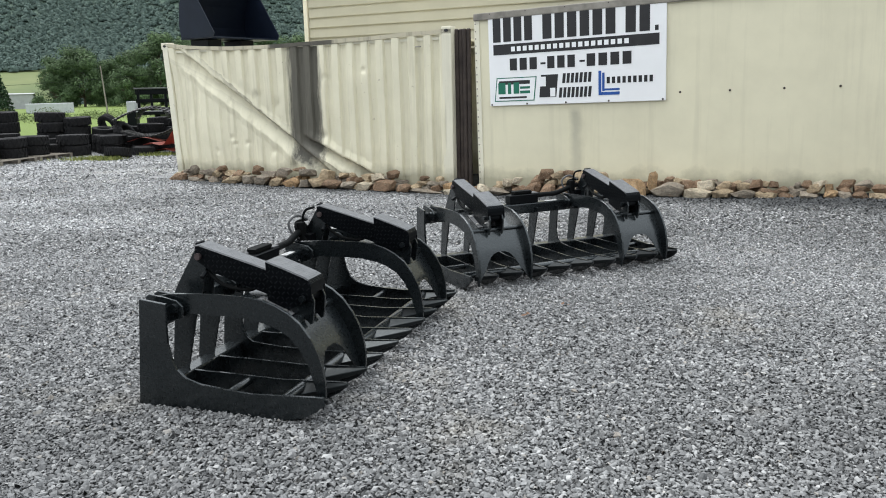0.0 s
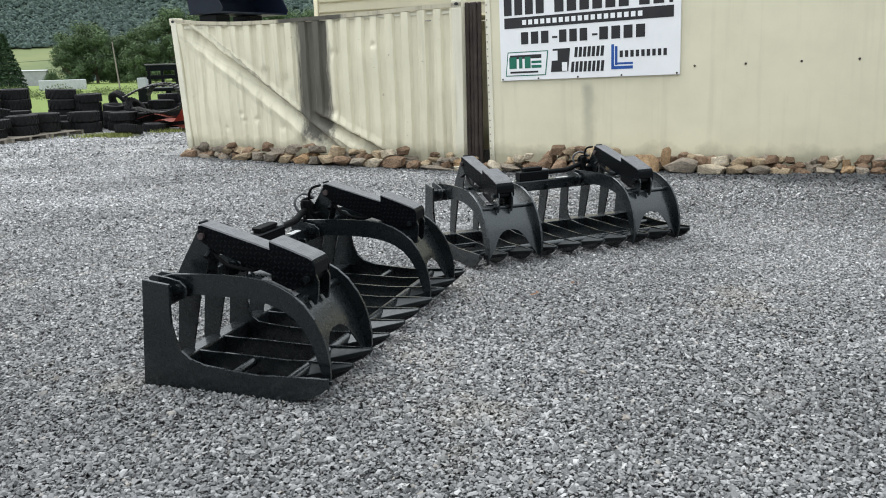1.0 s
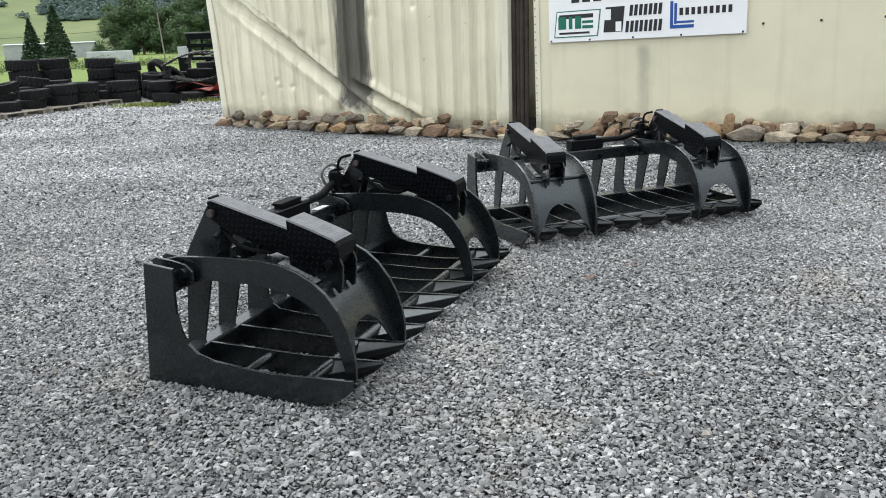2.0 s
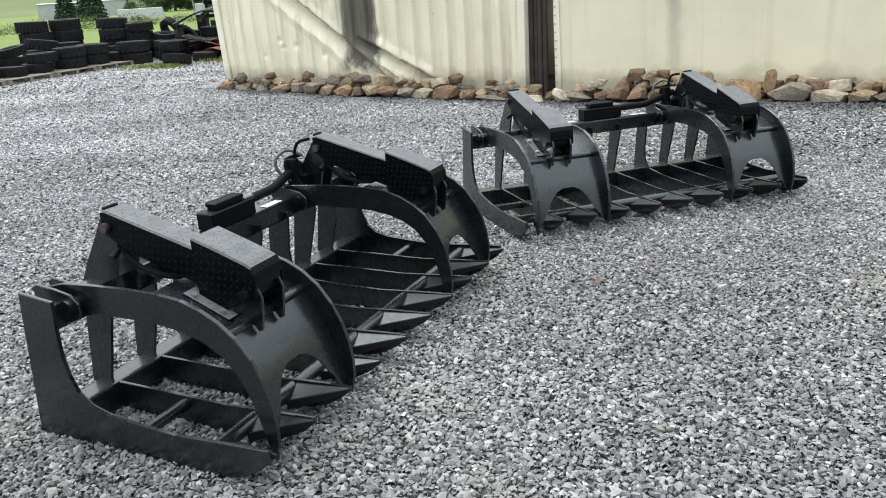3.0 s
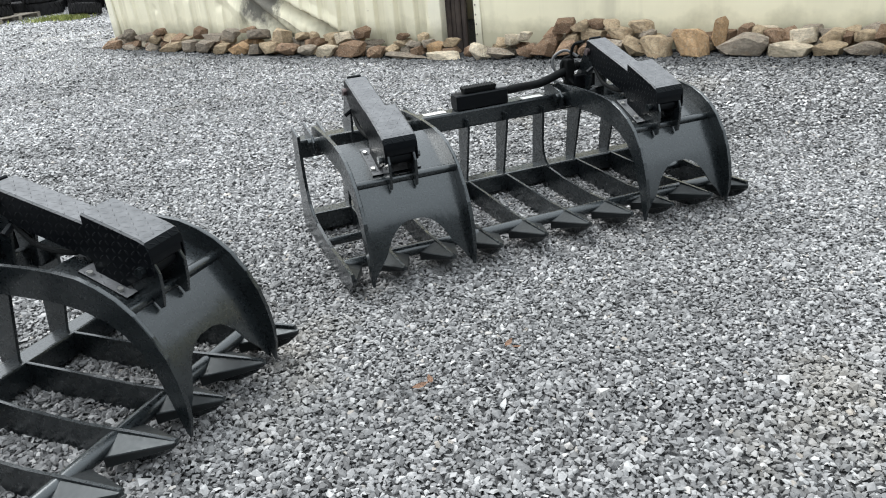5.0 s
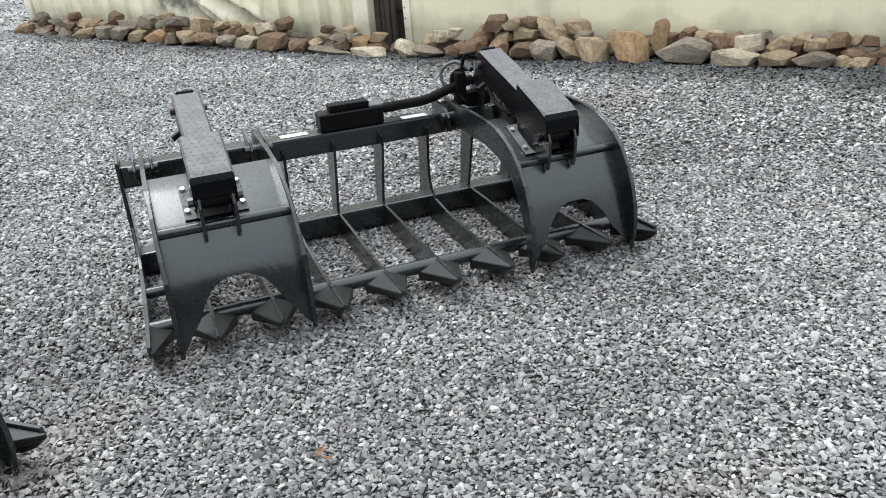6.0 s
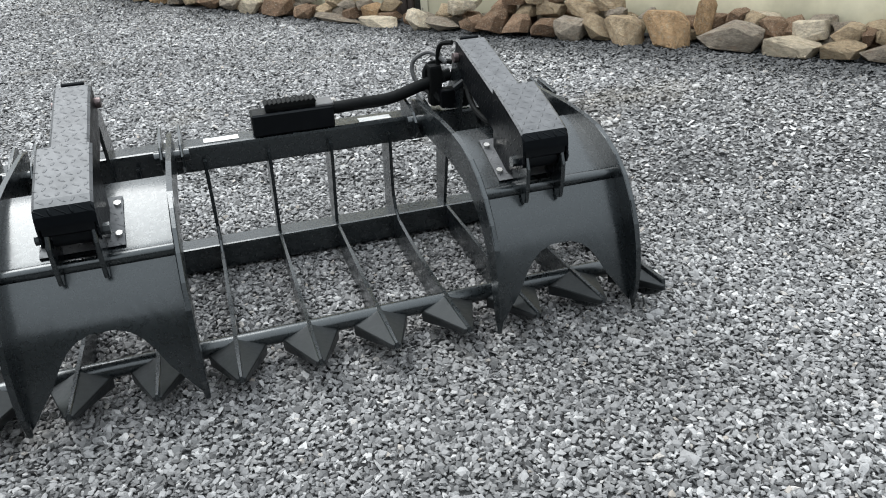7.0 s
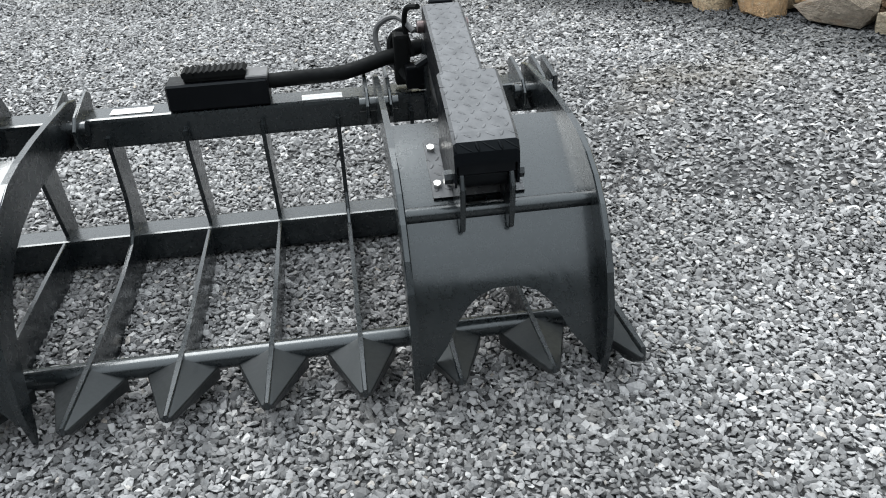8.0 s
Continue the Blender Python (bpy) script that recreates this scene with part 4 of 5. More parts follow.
# ---- bucket on the container roof ----
def loader_bucket():
    b = tagged(new("loader_bucket"), "dark navy loader bucket lying open on the container roof", "bucket")
    b.matrix_basis = WALL_M @ pose(0.33, 1.2, 2.55, 0, 0, 82)
    w = 1.6
    prof = [(0.55, 0.06), (-0.42, 0.10), (-0.46, 0.34), (-0.40, 0.72), (-0.28, 0.98), (-0.12, 1.05)]
    shell = bmesh.new()
    a = [[shell.verts.new((s, -y, z)) for s in (-w / 2, w / 2)] for y, z in prof[1:]]
    for p, q in zip(a, a[1:]):
        shell.faces.new((p[0], p[1], q[1], q[0]))
    bmesh.ops.solidify(shell, geom=list(shell.faces), thickness=0.015)
    part("shell", shell, M_NAVY, b)
    side = [(0.42, 0.10), (0.46, 0.34), (0.40, 0.72), (0.28, 0.98), (0.12, 1.05), (0.02, 1.0), (-0.52, 0.16), (-0.47, 0.08)]
    for s in (-w / 2, w / 2):
        part("side_plate", extrude([(y, z) for y, z in side], 0.02, 0.003, m=Matrix.Translation((s, 0, 0)) @ X_AXIS), M_NAVY, b)
    part("cutting_edge", box((w, 0.9, 0.025), (0, 0.0, 0.09), 0.004), M_NAVY, b)
    for s in (-0.5, 0.3):
        part("mount_foot", box((0.32, 0.5, 0.24), (s, 0.1, -0.05), 0.01), M_BLACK, b)
    return b


loader_bucket()


# ---- tyres, pallets, mats ----
def tyre_mesh(r, w, lugs, slant):
    bm = bmesh.new()
    seg = 32
    prof = [(r * 0.56, w * 0.36), (r * 0.62, w * 0.46), (r * 0.80, w * 0.5), (r * 0.93, w * 0.46), (r * 0.965, w * 0.36), (r * 0.975, 0.0)]
    prof = prof + [(a, -b) for a, b in prof[-2::-1]] + [(r * 0.54, -w * 0.3), (r * 0.54, w * 0.3)]
    rings = [[bm.verts.new((a * math.cos(t), a * math.sin(t), b)) for a, b in prof] for t in (2 * math.pi * k / seg for k in range(seg))]
    n = len(prof)
    for i in range(seg):
        p, q = rings[i], rings[(i + 1) % seg]
        for j in range(n):
            bm.faces.new((p[j], q[j], q[(j + 1) % n], p[(j + 1) % n]))
    for k in range(lugs):
        for half in (-1, 1):
            t = 2 * math.pi * (k + 0.25 * half) / lugs
            m = Matrix.Rotation(t, 4, "Z") @ Matrix.Translation((r * 0.975, 0, half * w * 0.235)) @ Matrix.Rotation(radians(slant * half), 4, "X")
            box((r * 0.07, 2 * math.pi * r / lugs * 0.42, w * 0.46), bm=bm, m=m)
    return finish("tyre", bm, M_TYRE)


TYRES = [tyre_mesh(0.41, 0.29, 17, 28), tyre_mesh(0.34, 0.22, 30, 6), tyre_mesh(0.38, 0.25, 20, 24), tyre_mesh(0.41, 0.30, 24, 10)]
TYRE_W = (0.29, 0.22, 0.25, 0.30)
rnd = random.Random(5)


def tyre(kind, x, y, z, rx=0, ry=0, rz=None):
    words = ("chunky black tractor tyre lying in a pile", "worn black road tyre lying in a pile", "black lugged tyre lying in a pile", "wide black tyre lying in a pile")
    o = tagged(new("tyre", TYRES[kind]), words[kind], "tyre", "pile of old tyres")
    o.matrix_basis = pose(x, y, z, rx, ry, rnd.uniform(0, 360) if rz is None else rz)
    return o


def stack(kind, x, y, n, base=0.0):
    z = base
    for k in range(n):
        w = TYRE_W[kind]
        tyre(kind, x + rnd.uniform(-0.05, 0.05), y + rnd.uniform(-0.05, 0.05), z + w / 2, rnd.uniform(-2, 2), rnd.uniform(-2, 2))
        z += w


def pallet(x, y, rz):
    p = tagged(new("pallet"), "weathered grey wooden pallet under tyres", "pallet", "pallets under the tyres")
    p.matrix_basis = pose(x, y, 0, 0, 0, rz)
    for k in range(7):
        part("slat", box((1.2, 0.10, 0.02), (0, -0.5 + k * 0.166, 0.10), 0.002), M_WOOD, p)
    for s in (-0.55, 0, 0.55):
        part("runner", box((0.09, 1.1, 0.09), (s, 0, 0.045), 0.003), M_WOOD, p)
    return p


# front row on pallets
for x, y in ((-11.85, 16.9), (-11.52, 18.15), (-11.15, 19.4), (-10.82, 20.65)):
    pallet(x, y, 75)
for kind, x, y, n in [(2, -12.05, 16.6, 2), (1, -11.85, 17.4, 2), (1, -11.6, 18.2, 1), (1, -11.38, 19.0, 2), (2, -11.12, 19.82, 2), (2, -10.9, 20.62, 2), (1, -10.75, 21.35, 1)]:
    stack(kind, x, y, n, 0.11)
# second row, its topmost tyres lying askew
for kind, x, y, n in [(2, -12.75, 17.6, 3), (1, -12.6, 18.5, 3), (1, -12.35, 19.4, 2), (2, -12.1, 20.2, 2), (1, -11.85, 21.05, 3), (1, -11.62, 21.9, 2)]:
    stack(kind, x, y, n)
tyre(1, -12.35, 19.45, 0.58, 9, -6)
tyre(2, -12.05, 20.25, 0.67, -8, 5)
# tall stacks of large tyres behind
for kind, x, y, n in [(3, -13.5, 22.25, 4), (3, -13.0, 23.0, 4), (2, -14.3, 21.3, 2), (2, -12.45, 22.6, 2), (1, -12.3, 23.6, 2)]:
    stack(kind, x, y, n)
# the tall stack and its neighbours
stack(0, -11.62, 23.1, 4)
stack(2, -10.9, 23.2, 4)
stack(0, -10.25, 21.45, 2)
stack(2, -9.5, 22.1, 2)
tyre(1, -8.5, 20.15, 0.16, -9, 5, 20)
stack(1, -8.2, 21.25, 1)
stack(1, -10.15, 23.2, 2)
tyre(1, -10.15, 23.25, 0.56, 5, -6)
tyre(1, -10.2, 23.75, 0.72, 66, 14, 150)
tyre(2, -9.5, 23.2, 0.50, 48, 25, 60)
stack(1, -9.35, 23.1, 1)
stack(1, -8.85, 22.6, 2)
stack(2, -8.35, 22.9, 2)
stack(1, -9.6, 24.1, 3)
stack(2, -8.85, 23.6, 3)
stack(1, -8.0, 23.4, 3)
stack(2, -7.3, 22.4, 2)
stack(1, -8.2, 24.3, 4)
for kind, x, y, n in [(2, -12.0, 22.35, 2), (1, -11.25, 22.35, 2), (1, -10.55, 22.25, 2), (2, -9.9, 22.75, 2), (3, -9.0, 24.8, 3), (2, -7.75, 24.6, 4), (1, -8.45, 21.95, 1), (2, -12.9, 21.3, 2)]:
    stack(kind, x, y, n)


def mat_roll(material, path, width, at, name, label):
    """A thick rubber belt thrown down in waves."""
    bm = bmesh.new()
    pts = bend([(x, 0, z) for x, z in path], 8)
    rows = [[bm.verts.new((p.x, s * width / 2, p.z)) for s in (-1, 0, 1)] for p in pts]
    for a, b in zip(rows, rows[1:]):
        for k in range(2):
            bm.faces.new((a[k], a[k + 1], b[k + 1], b[k]))
    bmesh.ops.solidify(bm, geom=list(bm.faces), thickness=0.03)
    if material == M_BLACKMAT:
        # moulded ribs across a track belt
        for p, q in zip(pts[::2], pts[1::2]):
            box((0.05, width * 0.92, 0.045), (p.x, 0, p.z), bm=bm)
    ob = tagged(new(name, finish(name, bm, material, True)), label, "belt")
    ob.matrix_basis = at


mat_roll(M_REDMAT, [(-0.70, 0.26), (-0.45, 0.32), (-0.05, 0.26), (0.18, 0.44), (0.40, 0.66), (0.64, 0.62), (0.74, 0.36), (0.60, 0.12), (0.30, 0.10), (0.0, 0.16), (-0.5, 0.10)], 0.75, pose(-7.48, 21.35, 0, 0, 0, -22), "rubber_belt", "red rubber conveyor belt folded in waves by the tyres")
mat_roll(M_BLACKMAT, [(-0.9, 0.50), (-0.5, 0.40), (-0.1, 0.36), (0.3, 0.46), (0.6, 0.62), (0.8, 0.78), (1.0, 0.66)], 0.6, pose(-8.15, 22.1, 0.10, 0, 0, 0), "rubber_belt", "black rubber conveyor belt draped over tyres")
mat_roll(M_BLACKMAT, [(-1.3, 0.66), (-0.9, 0.84), (-0.4, 0.98), (0.1, 0.96), (0.5, 0.80), (0.9, 0.98), (1.3, 0.85)], 0.55, pose(-8.45, 23.3, 0.24, 6, 0, 4), "rubber_belt", "black rubber track belt heaped on tyres")
mat_roll(M_BLACKMAT, [(-0.5, 0.80), (-0.3, 1.02), (0.0, 1.10), (0.3, 1.0), (0.42, 0.76)], 0.5, pose(-8.6, 23.3, 0.14, 0, 0, 34), "rubber_belt", "grey-black ribbed rubber track section on the heap")
mat_roll(M_REDMAT, [(-0.8, 0.10), (-0.3, 0.22), (0.2, 0.12), (0.7, 0.26), (1.1, 0.2)], 0.5, pose(-8.1, 21.9, 0.22, 0, 0, 2), "rubber_belt", "flat red rubber belt lying in waves")


# ---- flat rack, box and far buildings ----
def flat_rack():
    f = tagged(new("truck_bed"), "black steel stake-sided truck bed beyond the tyres", "truck bed")
    f.matrix_basis = pose(-10.5, 31.0, 0.08, 0, 0, 8)
    part("deck", box((4.2, 2.2, 0.12), (0.8, 0, 0.80), 0.01), M_BLACK, f)
    for z, h in ((1.60, 0.20), (1.27, 0.14), (0.97, 0.09)):
        part("rail", box((4.2, 0.06, h), (0.8, -1.05, z), 0.008), M_BLACK, f)
    part("rail", box((4.2, 0.06, 0.16), (0.8, 1.05, 1.60), 0.008), M_BLACK, f)
    part("top_rail", box((4.3, 0.12, 0.05), (0.8, -1.05, 1.73), 0.010), M_GREYCAP, f, "worn grey steel top rail")
    for k in range(5):
        for y in (-1.08, 1.08):
            part("stake", box((0.10, 0.08, 0.85), (-1.2 + k * 1.0, y, 1.24), 0.006), M_BLACK, f)
    for x in (-0.6, 2.2):
        part("support", box((0.2, 1.8, 0.78), (x, 0, 0.37), 0.01), M_BLACK, f)
    return f


flat_rack()
crate = tagged(new("white_tank_box", finish("white_tank_box", box((0.34, 0.34, 0.42), (0, 0, 0.21), 0.02, 2), M_WHITEBOX)), "small white plastic box standing on grass", "box")
crate.matrix_basis = pose(-12.45, 31.4, 0.90)
base_crate = tagged(new("box_stand", finish("box_stand", box((0.36, 0.36, 0.87), (0, 0, 0.43), 0.01), M_BLACK)), "dark steel stand under the white box", "stand")
base_crate.matrix_basis = pose(-12.45, 31.4, 0.04)


def shed(x, y, rz, w, d, h, roof_h, wall, name, label):
    s = tagged(new(name), label, "building")
    s.matrix_basis = pose(x, y, float(height(x, y)) - 0.1, 0, 0, rz)
    part("wall", box((w, d, h), (0, 0, h / 2)), wall, s)
    bm = extrude([(-d / 2 - 0.3, h), (0, h + roof_h), (d / 2 + 0.3, h)], w + 0.6)
    bmesh.ops.rotate(bm, verts=bm.verts, matrix=Matrix.Rotation(radians(90), 3, "Z"))
    part("roof", bm, M_ROOF, s)
    for k in range(3):
        part("door", box((w * 0.12, 0.1, h * 0.7), (-w * 0.3 + k * w * 0.3, -d / 2 - 0.05, h * 0.36)), M_WALLGREY, s)
    return s


shed(-132, 229, 24, 24, 9, 4.3, 0.3, M_WALLGREY, "barn", "long low grey metal farm barn in the field")


def white_trailer():
    t = tagged(new("box_trailer"), "white box trailer parked in the far field", "trailer")
    t.matrix_basis = pose(-76.9, 154.0, float(height(-76.9, 154.0)), 0, 0, 26)
    part("body", box((8.4, 2.3, 1.9), (0, 0, 1.35), 0.05), M_WHITEBOX, t)
    for x in (-1.6, -0.6):
        part("wheel", tube([(x, -1.2, 0.4), (x, 1.2, 0.4)], 0.4, 14), M_TYRE, t)
    part("leg", box((0.15, 1.6, 0.45), (3.0, 0, 0.2)), M_BLACK, t)


white_trailer()


def utility_pole():
    p = tagged(new("utility_pole"), "wooden utility pole with a thin wire", "pole")
    p.matrix_basis = pose(-66.6, 156, float(height(-66.6, 156)), 0, -3, 0)
    part("post", tube([(0, 0, 0), (0, 0, 9.3)], [0.16, 0.11], 10), M_POLE, p)
    part("wire", tube([(x, -x * 0.1, 7.4 - 0.6 * (1 - ((x + 2) / 34.0) ** 2)) for x in range(-36, 33, 4)], 0.03, 5), M_BLACK, p)


utility_pole()


# ---- trees and hills ----
def tree(x, y, h, r, seed, leaves=22000):
    rg = random.Random(seed)
    rng = np.random.default_rng(seed)
    t = tagged(new("tree"), "broad green summer tree in full leaf", "tree", "trees beyond the field")
    t.matrix_basis = pose(x, y, float(height(x, y)) - 0.1)
    bm = tube([(0, 0, 0), (0.1, 0, h * 0.3), (0, 0.1, h * 0.75)], [h * 0.028, h * 0.02, h * 0.006], 8)
    clumps = []
    for k in range(70):
        a, zz = rg.uniform(0, 2 * math.pi), rg.uniform(0.08, 0.94)
        rr = r * (1 - 0.75 * max(0, zz - 0.45) ** 1.3 * 1.5) * rg.uniform(0.25, 0.95)
        tip = Vector((rr * math.cos(a), rr * math.sin(a), h * zz))
        clumps.append((*tip, r * rg.uniform(0.20, 0.40)))
        if k % 2:
            root = Vector((0, 0, h * max(0.15, zz - 0.25)))
            tube([root, root.lerp(tip, 0.5) + Vector((0, 0, 0.3)), tip], [h * 0.010, h * 0.007, h * 0.003], 5, bm)
    part("trunk", bm, M_BARK, t)
    clumps = np.array(clumps + [(0, 0, h * 0.86, r * 0.4)])
    c = clumps[rng.integers(0, len(clumps), leaves)]
    d = rng.normal(size=(leaves, 3)) * (1, 1, 0.85)
    d /= np.linalg.norm(d, axis=1)[:, None]
    p = c[:, :3] + d * c[:, 3:] * rng.uniform(0.3, 1.06, (leaves, 1)) ** 0.6
    n = d + rng.uniform(-0.4, 0.4, d.shape) + (0, 0, 0.3)
    e1 = np.cross(n, rng.normal(size=n.shape))
    e1 /= np.linalg.norm(e1, axis=1)[:, None]
    e2 = np.cross(n / np.linalg.norm(n, axis=1)[:, None], e1)
    s = r * rng.uniform(0.02, 0.044, (leaves, 1))
    V = np.stack([p + e1 * s, p - e1 * s * 0.6 + e2 * s * 0.9, p - e1 * s * 0.6 - e2 * s * 0.9], 1).reshape(-1, 3)
    me = bpy.data.meshes.new("crown")
    me.from_pydata(V.tolist(), [], np.arange(len(V)).reshape(-1, 3).tolist())
    me.materials.append(M_LEAF)
    ob = new("crown", me)
    ob.parent = t
    return t


for x, y, h, r, s in [(-116, 238, 15, 6, 1), (-109, 240, 17.5, 7.5, 2), (-102, 244, 14, 6, 3), (-91, 232, 16, 6, 4), (-84, 236, 21, 8, 5), (-75, 238, 20, 8, 6), (-66, 244, 20, 9, 7),
                      (-56, 250, 21, 9, 9), (-46, 255, 20, 9, 10), (-100.6, 196, 3.6, 2.0, 11), (-97, 262, 12, 6, 12), (-38, 262, 20, 9, 14)]:
    tree(x, y, h, r, s)


def spruce(x, y, h, seed):
    """A spruce: whorls of drooping boughs narrowing to the tip."""
    rng = np.random.default_rng(seed)
    t = tagged(new("spruce_tree"), "dark green pointed spruce tree beside the barn", "tree", "spruces beside the barn")
    t.matrix_basis = pose(x, y, float(height(x, y)) - 0.1)
    part("trunk", tube([(0, 0, 0), (0, 0, h)], [h * 0.022, h * 0.004], 7), M_BARK, t)
    n = 9000
    up = rng.uniform(0.04, 1.0, n) ** 1.25
    whorl = np.round(up * 15) / 15
    out = (1 - up) ** 0.85 * h * 0.35 * rng.uniform(0.15, 1.0, n) ** 0.5 * (1 + 0.25 * np.sin(whorl * 47))
    a = rng.integers(0, 11, n) * 0.571 + whorl * 9.7 + rng.normal(0, 0.13, n)
    p = np.stack([out * np.cos(a), out * np.sin(a), (0.4 * up + 0.6 * whorl) * h - out * 0.28 + rng.normal(0, 0.05, n)], -1)
    e1, e2 = rng.normal(size=p.shape), rng.normal(size=p.shape)
    sz = h * rng.uniform(0.010, 0.022, (n, 1))
    V = np.stack([p + e1 * sz, p + e2 * sz, p - (e1 + e2) * sz * 0.6], 1).reshape(-1, 3)
    me = bpy.data.meshes.new("crown")
    me.from_pydata(V.tolist(), [], np.arange(len(V)).reshape(-1, 3).tolist())
    me.materials.append(M_NEEDLE)
    ob = new("crown", me)
    ob.parent = t


spruce(-98.6, 173.8, 12.0, 31)
spruce(-105.5, 175.5, 9.6, 32)


def hedge():
    """Rough growth along the far edge of the field."""
    rng = np.random.default_rng(23)
    n = 27000
    a, d = np.radians(rng.uniform(-36, -8, n)), rng.uniform(54, 120, n)
    lump = np.array([noise.noise((q * 40, e * 0.05, 4)) for q, e in zip(a, d)])
    keep = lump > -0.25
    a, d, lump = a[keep], d[keep], lump[keep]
    x, y = d * np.sin(a), d * np.cos(a)
    z = height(x, y) + rng.uniform(0, 1, len(x)) * (0.25 + 0.75 * np.clip(lump + 0.25, 0, 1)) * (0.8 + d / 130)
    sz = rng.uniform(0.02, 0.055, (len(x), 1)) * (d[:, None] / 60)
    c = np.stack([x, y, z], -1)
    e1, e2 = rng.normal(size=c.shape), rng.normal(size=c.shape)
    V = np.stack([c + e1 * sz * 0.6, c + e2 * sz * 0.6, c - e1 * sz * 0.6, c - e2 * sz * 0.6], 1).reshape(-1, 3)
    me = bpy.data.meshes.new("hedge")
    me.from_pydata(V.tolist(), [], np.arange(len(V)).reshape(-1, 4).tolist())
    me.materials.append(M_HEDGE)
    tagged(new("hedge", me), "rough olive-green growth along the far field edge", "hedge", kind="stuff")


hedge()


def hill():
    """Wooded ridge: a terrain sheet covered with lumpy crowns."""
    def top(x, y):
        d = math.hypot(x, y)
        up = float(smoothstep(330, 1100, d))
        return -2.4 + up * (165 + 40 * noise.noise((x * 0.0016, y * 0.0016, 2)) + 22 * noise.noise((x * 0.005, y * 0.005, 5)))
    rg = random.Random(8)
    bm = bmesh.new()
    n = 46
    rows = []
    for i in range(n):
        d = 300 + 1000 * (i / (n - 1)) ** 1.3
        rows.append([bm.verts.new((d * math.sin(a), d * math.cos(a), top(d * math.sin(a), d * math.cos(a)) - 1.5)) for a in (radians(-62 + 100 * k / 70) for k in range(71))])
    for a, b in zip(rows, rows[1:]):
        for k in range(70):
            bm.faces.new((a[k], a[k + 1], b[k + 1], b[k]))
    k = Mat("hill_meadow", 0.9, 0, 0.2)
    x, y, z = k.xyz(k.world_co())
    away = k.math("SQRT", k.math("ADD", k.math("MULTIPLY", x, x), k.math("MULTIPLY", y, y)))
    # open grass low on the slope to the west, woodland floor elsewhere
    far_west = k.ramp(k.math("SUBTRACT", k.math("MULTIPLY", y, -0.577), x), [(0.0, 0.0), (1.0, 1.0)])
    low = k.ramp(k.math("ADD", k.math("SUBTRACT", z, k.math("MULTIPLY", away, k.math("MULTIPLY_ADD", far_west, 0.055, 0.0305))), -1.0), [(0.0, 1.0), (1.0, 0.0)])
    west = k.ramp(k.math("SUBTRACT", k.math("MULTIPLY", y, -0.478), x), [(0.0, 0.0), (1.0, 1.0)])
    grass = k.ramp(k.noise(0.02, 5), [(0.3, (0.070, 0.100, 0.040)), (0.7, (0.130, 0.150, 0.062))])
    k.colour(k.mix(k.math("MULTIPLY", low, west), (0.055, 0.085, 0.065), grass))
    tagged(new("backdrop", finish("backdrop", bm, k.m, True)), "green hillside meadow rising behind the fields", "hill", kind="structure")
    rng = np.random.default_rng(17)
    cent, rad = [], []
    for q in range(11000):
        a = radians(rg.uniform(-35, -7))
        d = 330 + 420 * rg.random()
        x, y = d * math.sin(a), d * math.cos(a)
        # the open meadow on the slope stays bare
        if a < radians(-30.0) and math.degrees(math.atan2(top(x, y) - 1.7, d)) < 4.6 + 1.2 * noise.noise((x * 0.02, y * 0.02, 3)) and rg.random() < 0.97:
            continue
        if a < radians(-26.0) and math.degrees(math.atan2(top(x, y) - 1.7, d)) < 1.75 + 0.5 * noise.noise((x * 0.02, y * 0.02, 1)):
            continue
        r = rg.uniform(1.6, 3.3)
        cent.append((x, y, top(x, y) - r * 0.1))
        rad.append(r)
    cent, rad = np.array(cent), np.array(rad)
    # each crown a lumpy dome
    unit = bmesh.new()
    bmesh.ops.create_icosphere(unit, subdivisions=1, radius=1)
    bmesh.ops.delete(unit, geom=[v for v in unit.verts if v.co.z < -0.45], context="VERTS")
    unit.verts.index_update()
    uv = np.array([v.co[:] for v in unit.verts])
    uf = np.array([[v.index for v in f.verts] for f in unit.faces])
    unit.free()
    lumps = np.array([[1 + 0.34 * noise.noise(tuple(p * 1.5 + k * 7.3)) + 0.30 * noise.noise(tuple(p * 3.6 + k * 3.1)) for p in uv] for k in range(12)])
    n = len(cent)
    kind = rng.integers(0, 12, n)
    turn = rng.uniform(0, 6.283, n)
    X, Y = uv[:, 0] * np.cos(turn)[:, None] - uv[:, 1] * np.sin(turn)[:, None], uv[:, 0] * np.sin(turn)[:, None] + uv[:, 1] * np.cos(turn)[:, None]
    V = np.stack([X, Y, np.repeat(uv[None, :, 2], n, 0) * 0.62], -1) * (lumps[kind] + rng.normal(0, 0.03, (n, len(uv))))[..., None] * 0.92 * rad[:, None, None] + cent[:, None]
    vs = V.reshape(-1, 3).tolist()
    fs = (uf[None] + (np.arange(n) * len(uv))[:, None, None]).reshape(-1, 3).tolist()
    # sprays of leaves standing out of the domes
    m = 20
    d = rng.normal(size=(n, m, 3))
    d /= np.linalg.norm(d, axis=2)[..., None]
    d[..., 2] = np.abs(d[..., 2]) * 0.85 - 0.1
    bump = 1 + 0.22 * np.sin(d[..., 0] * 4.1 + turn[:, None]) * np.sin(d[..., 1] * 4.7 + 2 * turn[:, None]) + 0.12 * np.sin(d[..., 2] * 9 + 3 * turn[:, None])
    c = cent[:, None] + d * (rad[:, None] * bump * rng.uniform(0.80, 1.12, (n, m)))[..., None]
    e1 = np.cross(d, rng.normal(size=d.shape))
    e1 /= np.linalg.norm(e1, axis=2)[..., None]
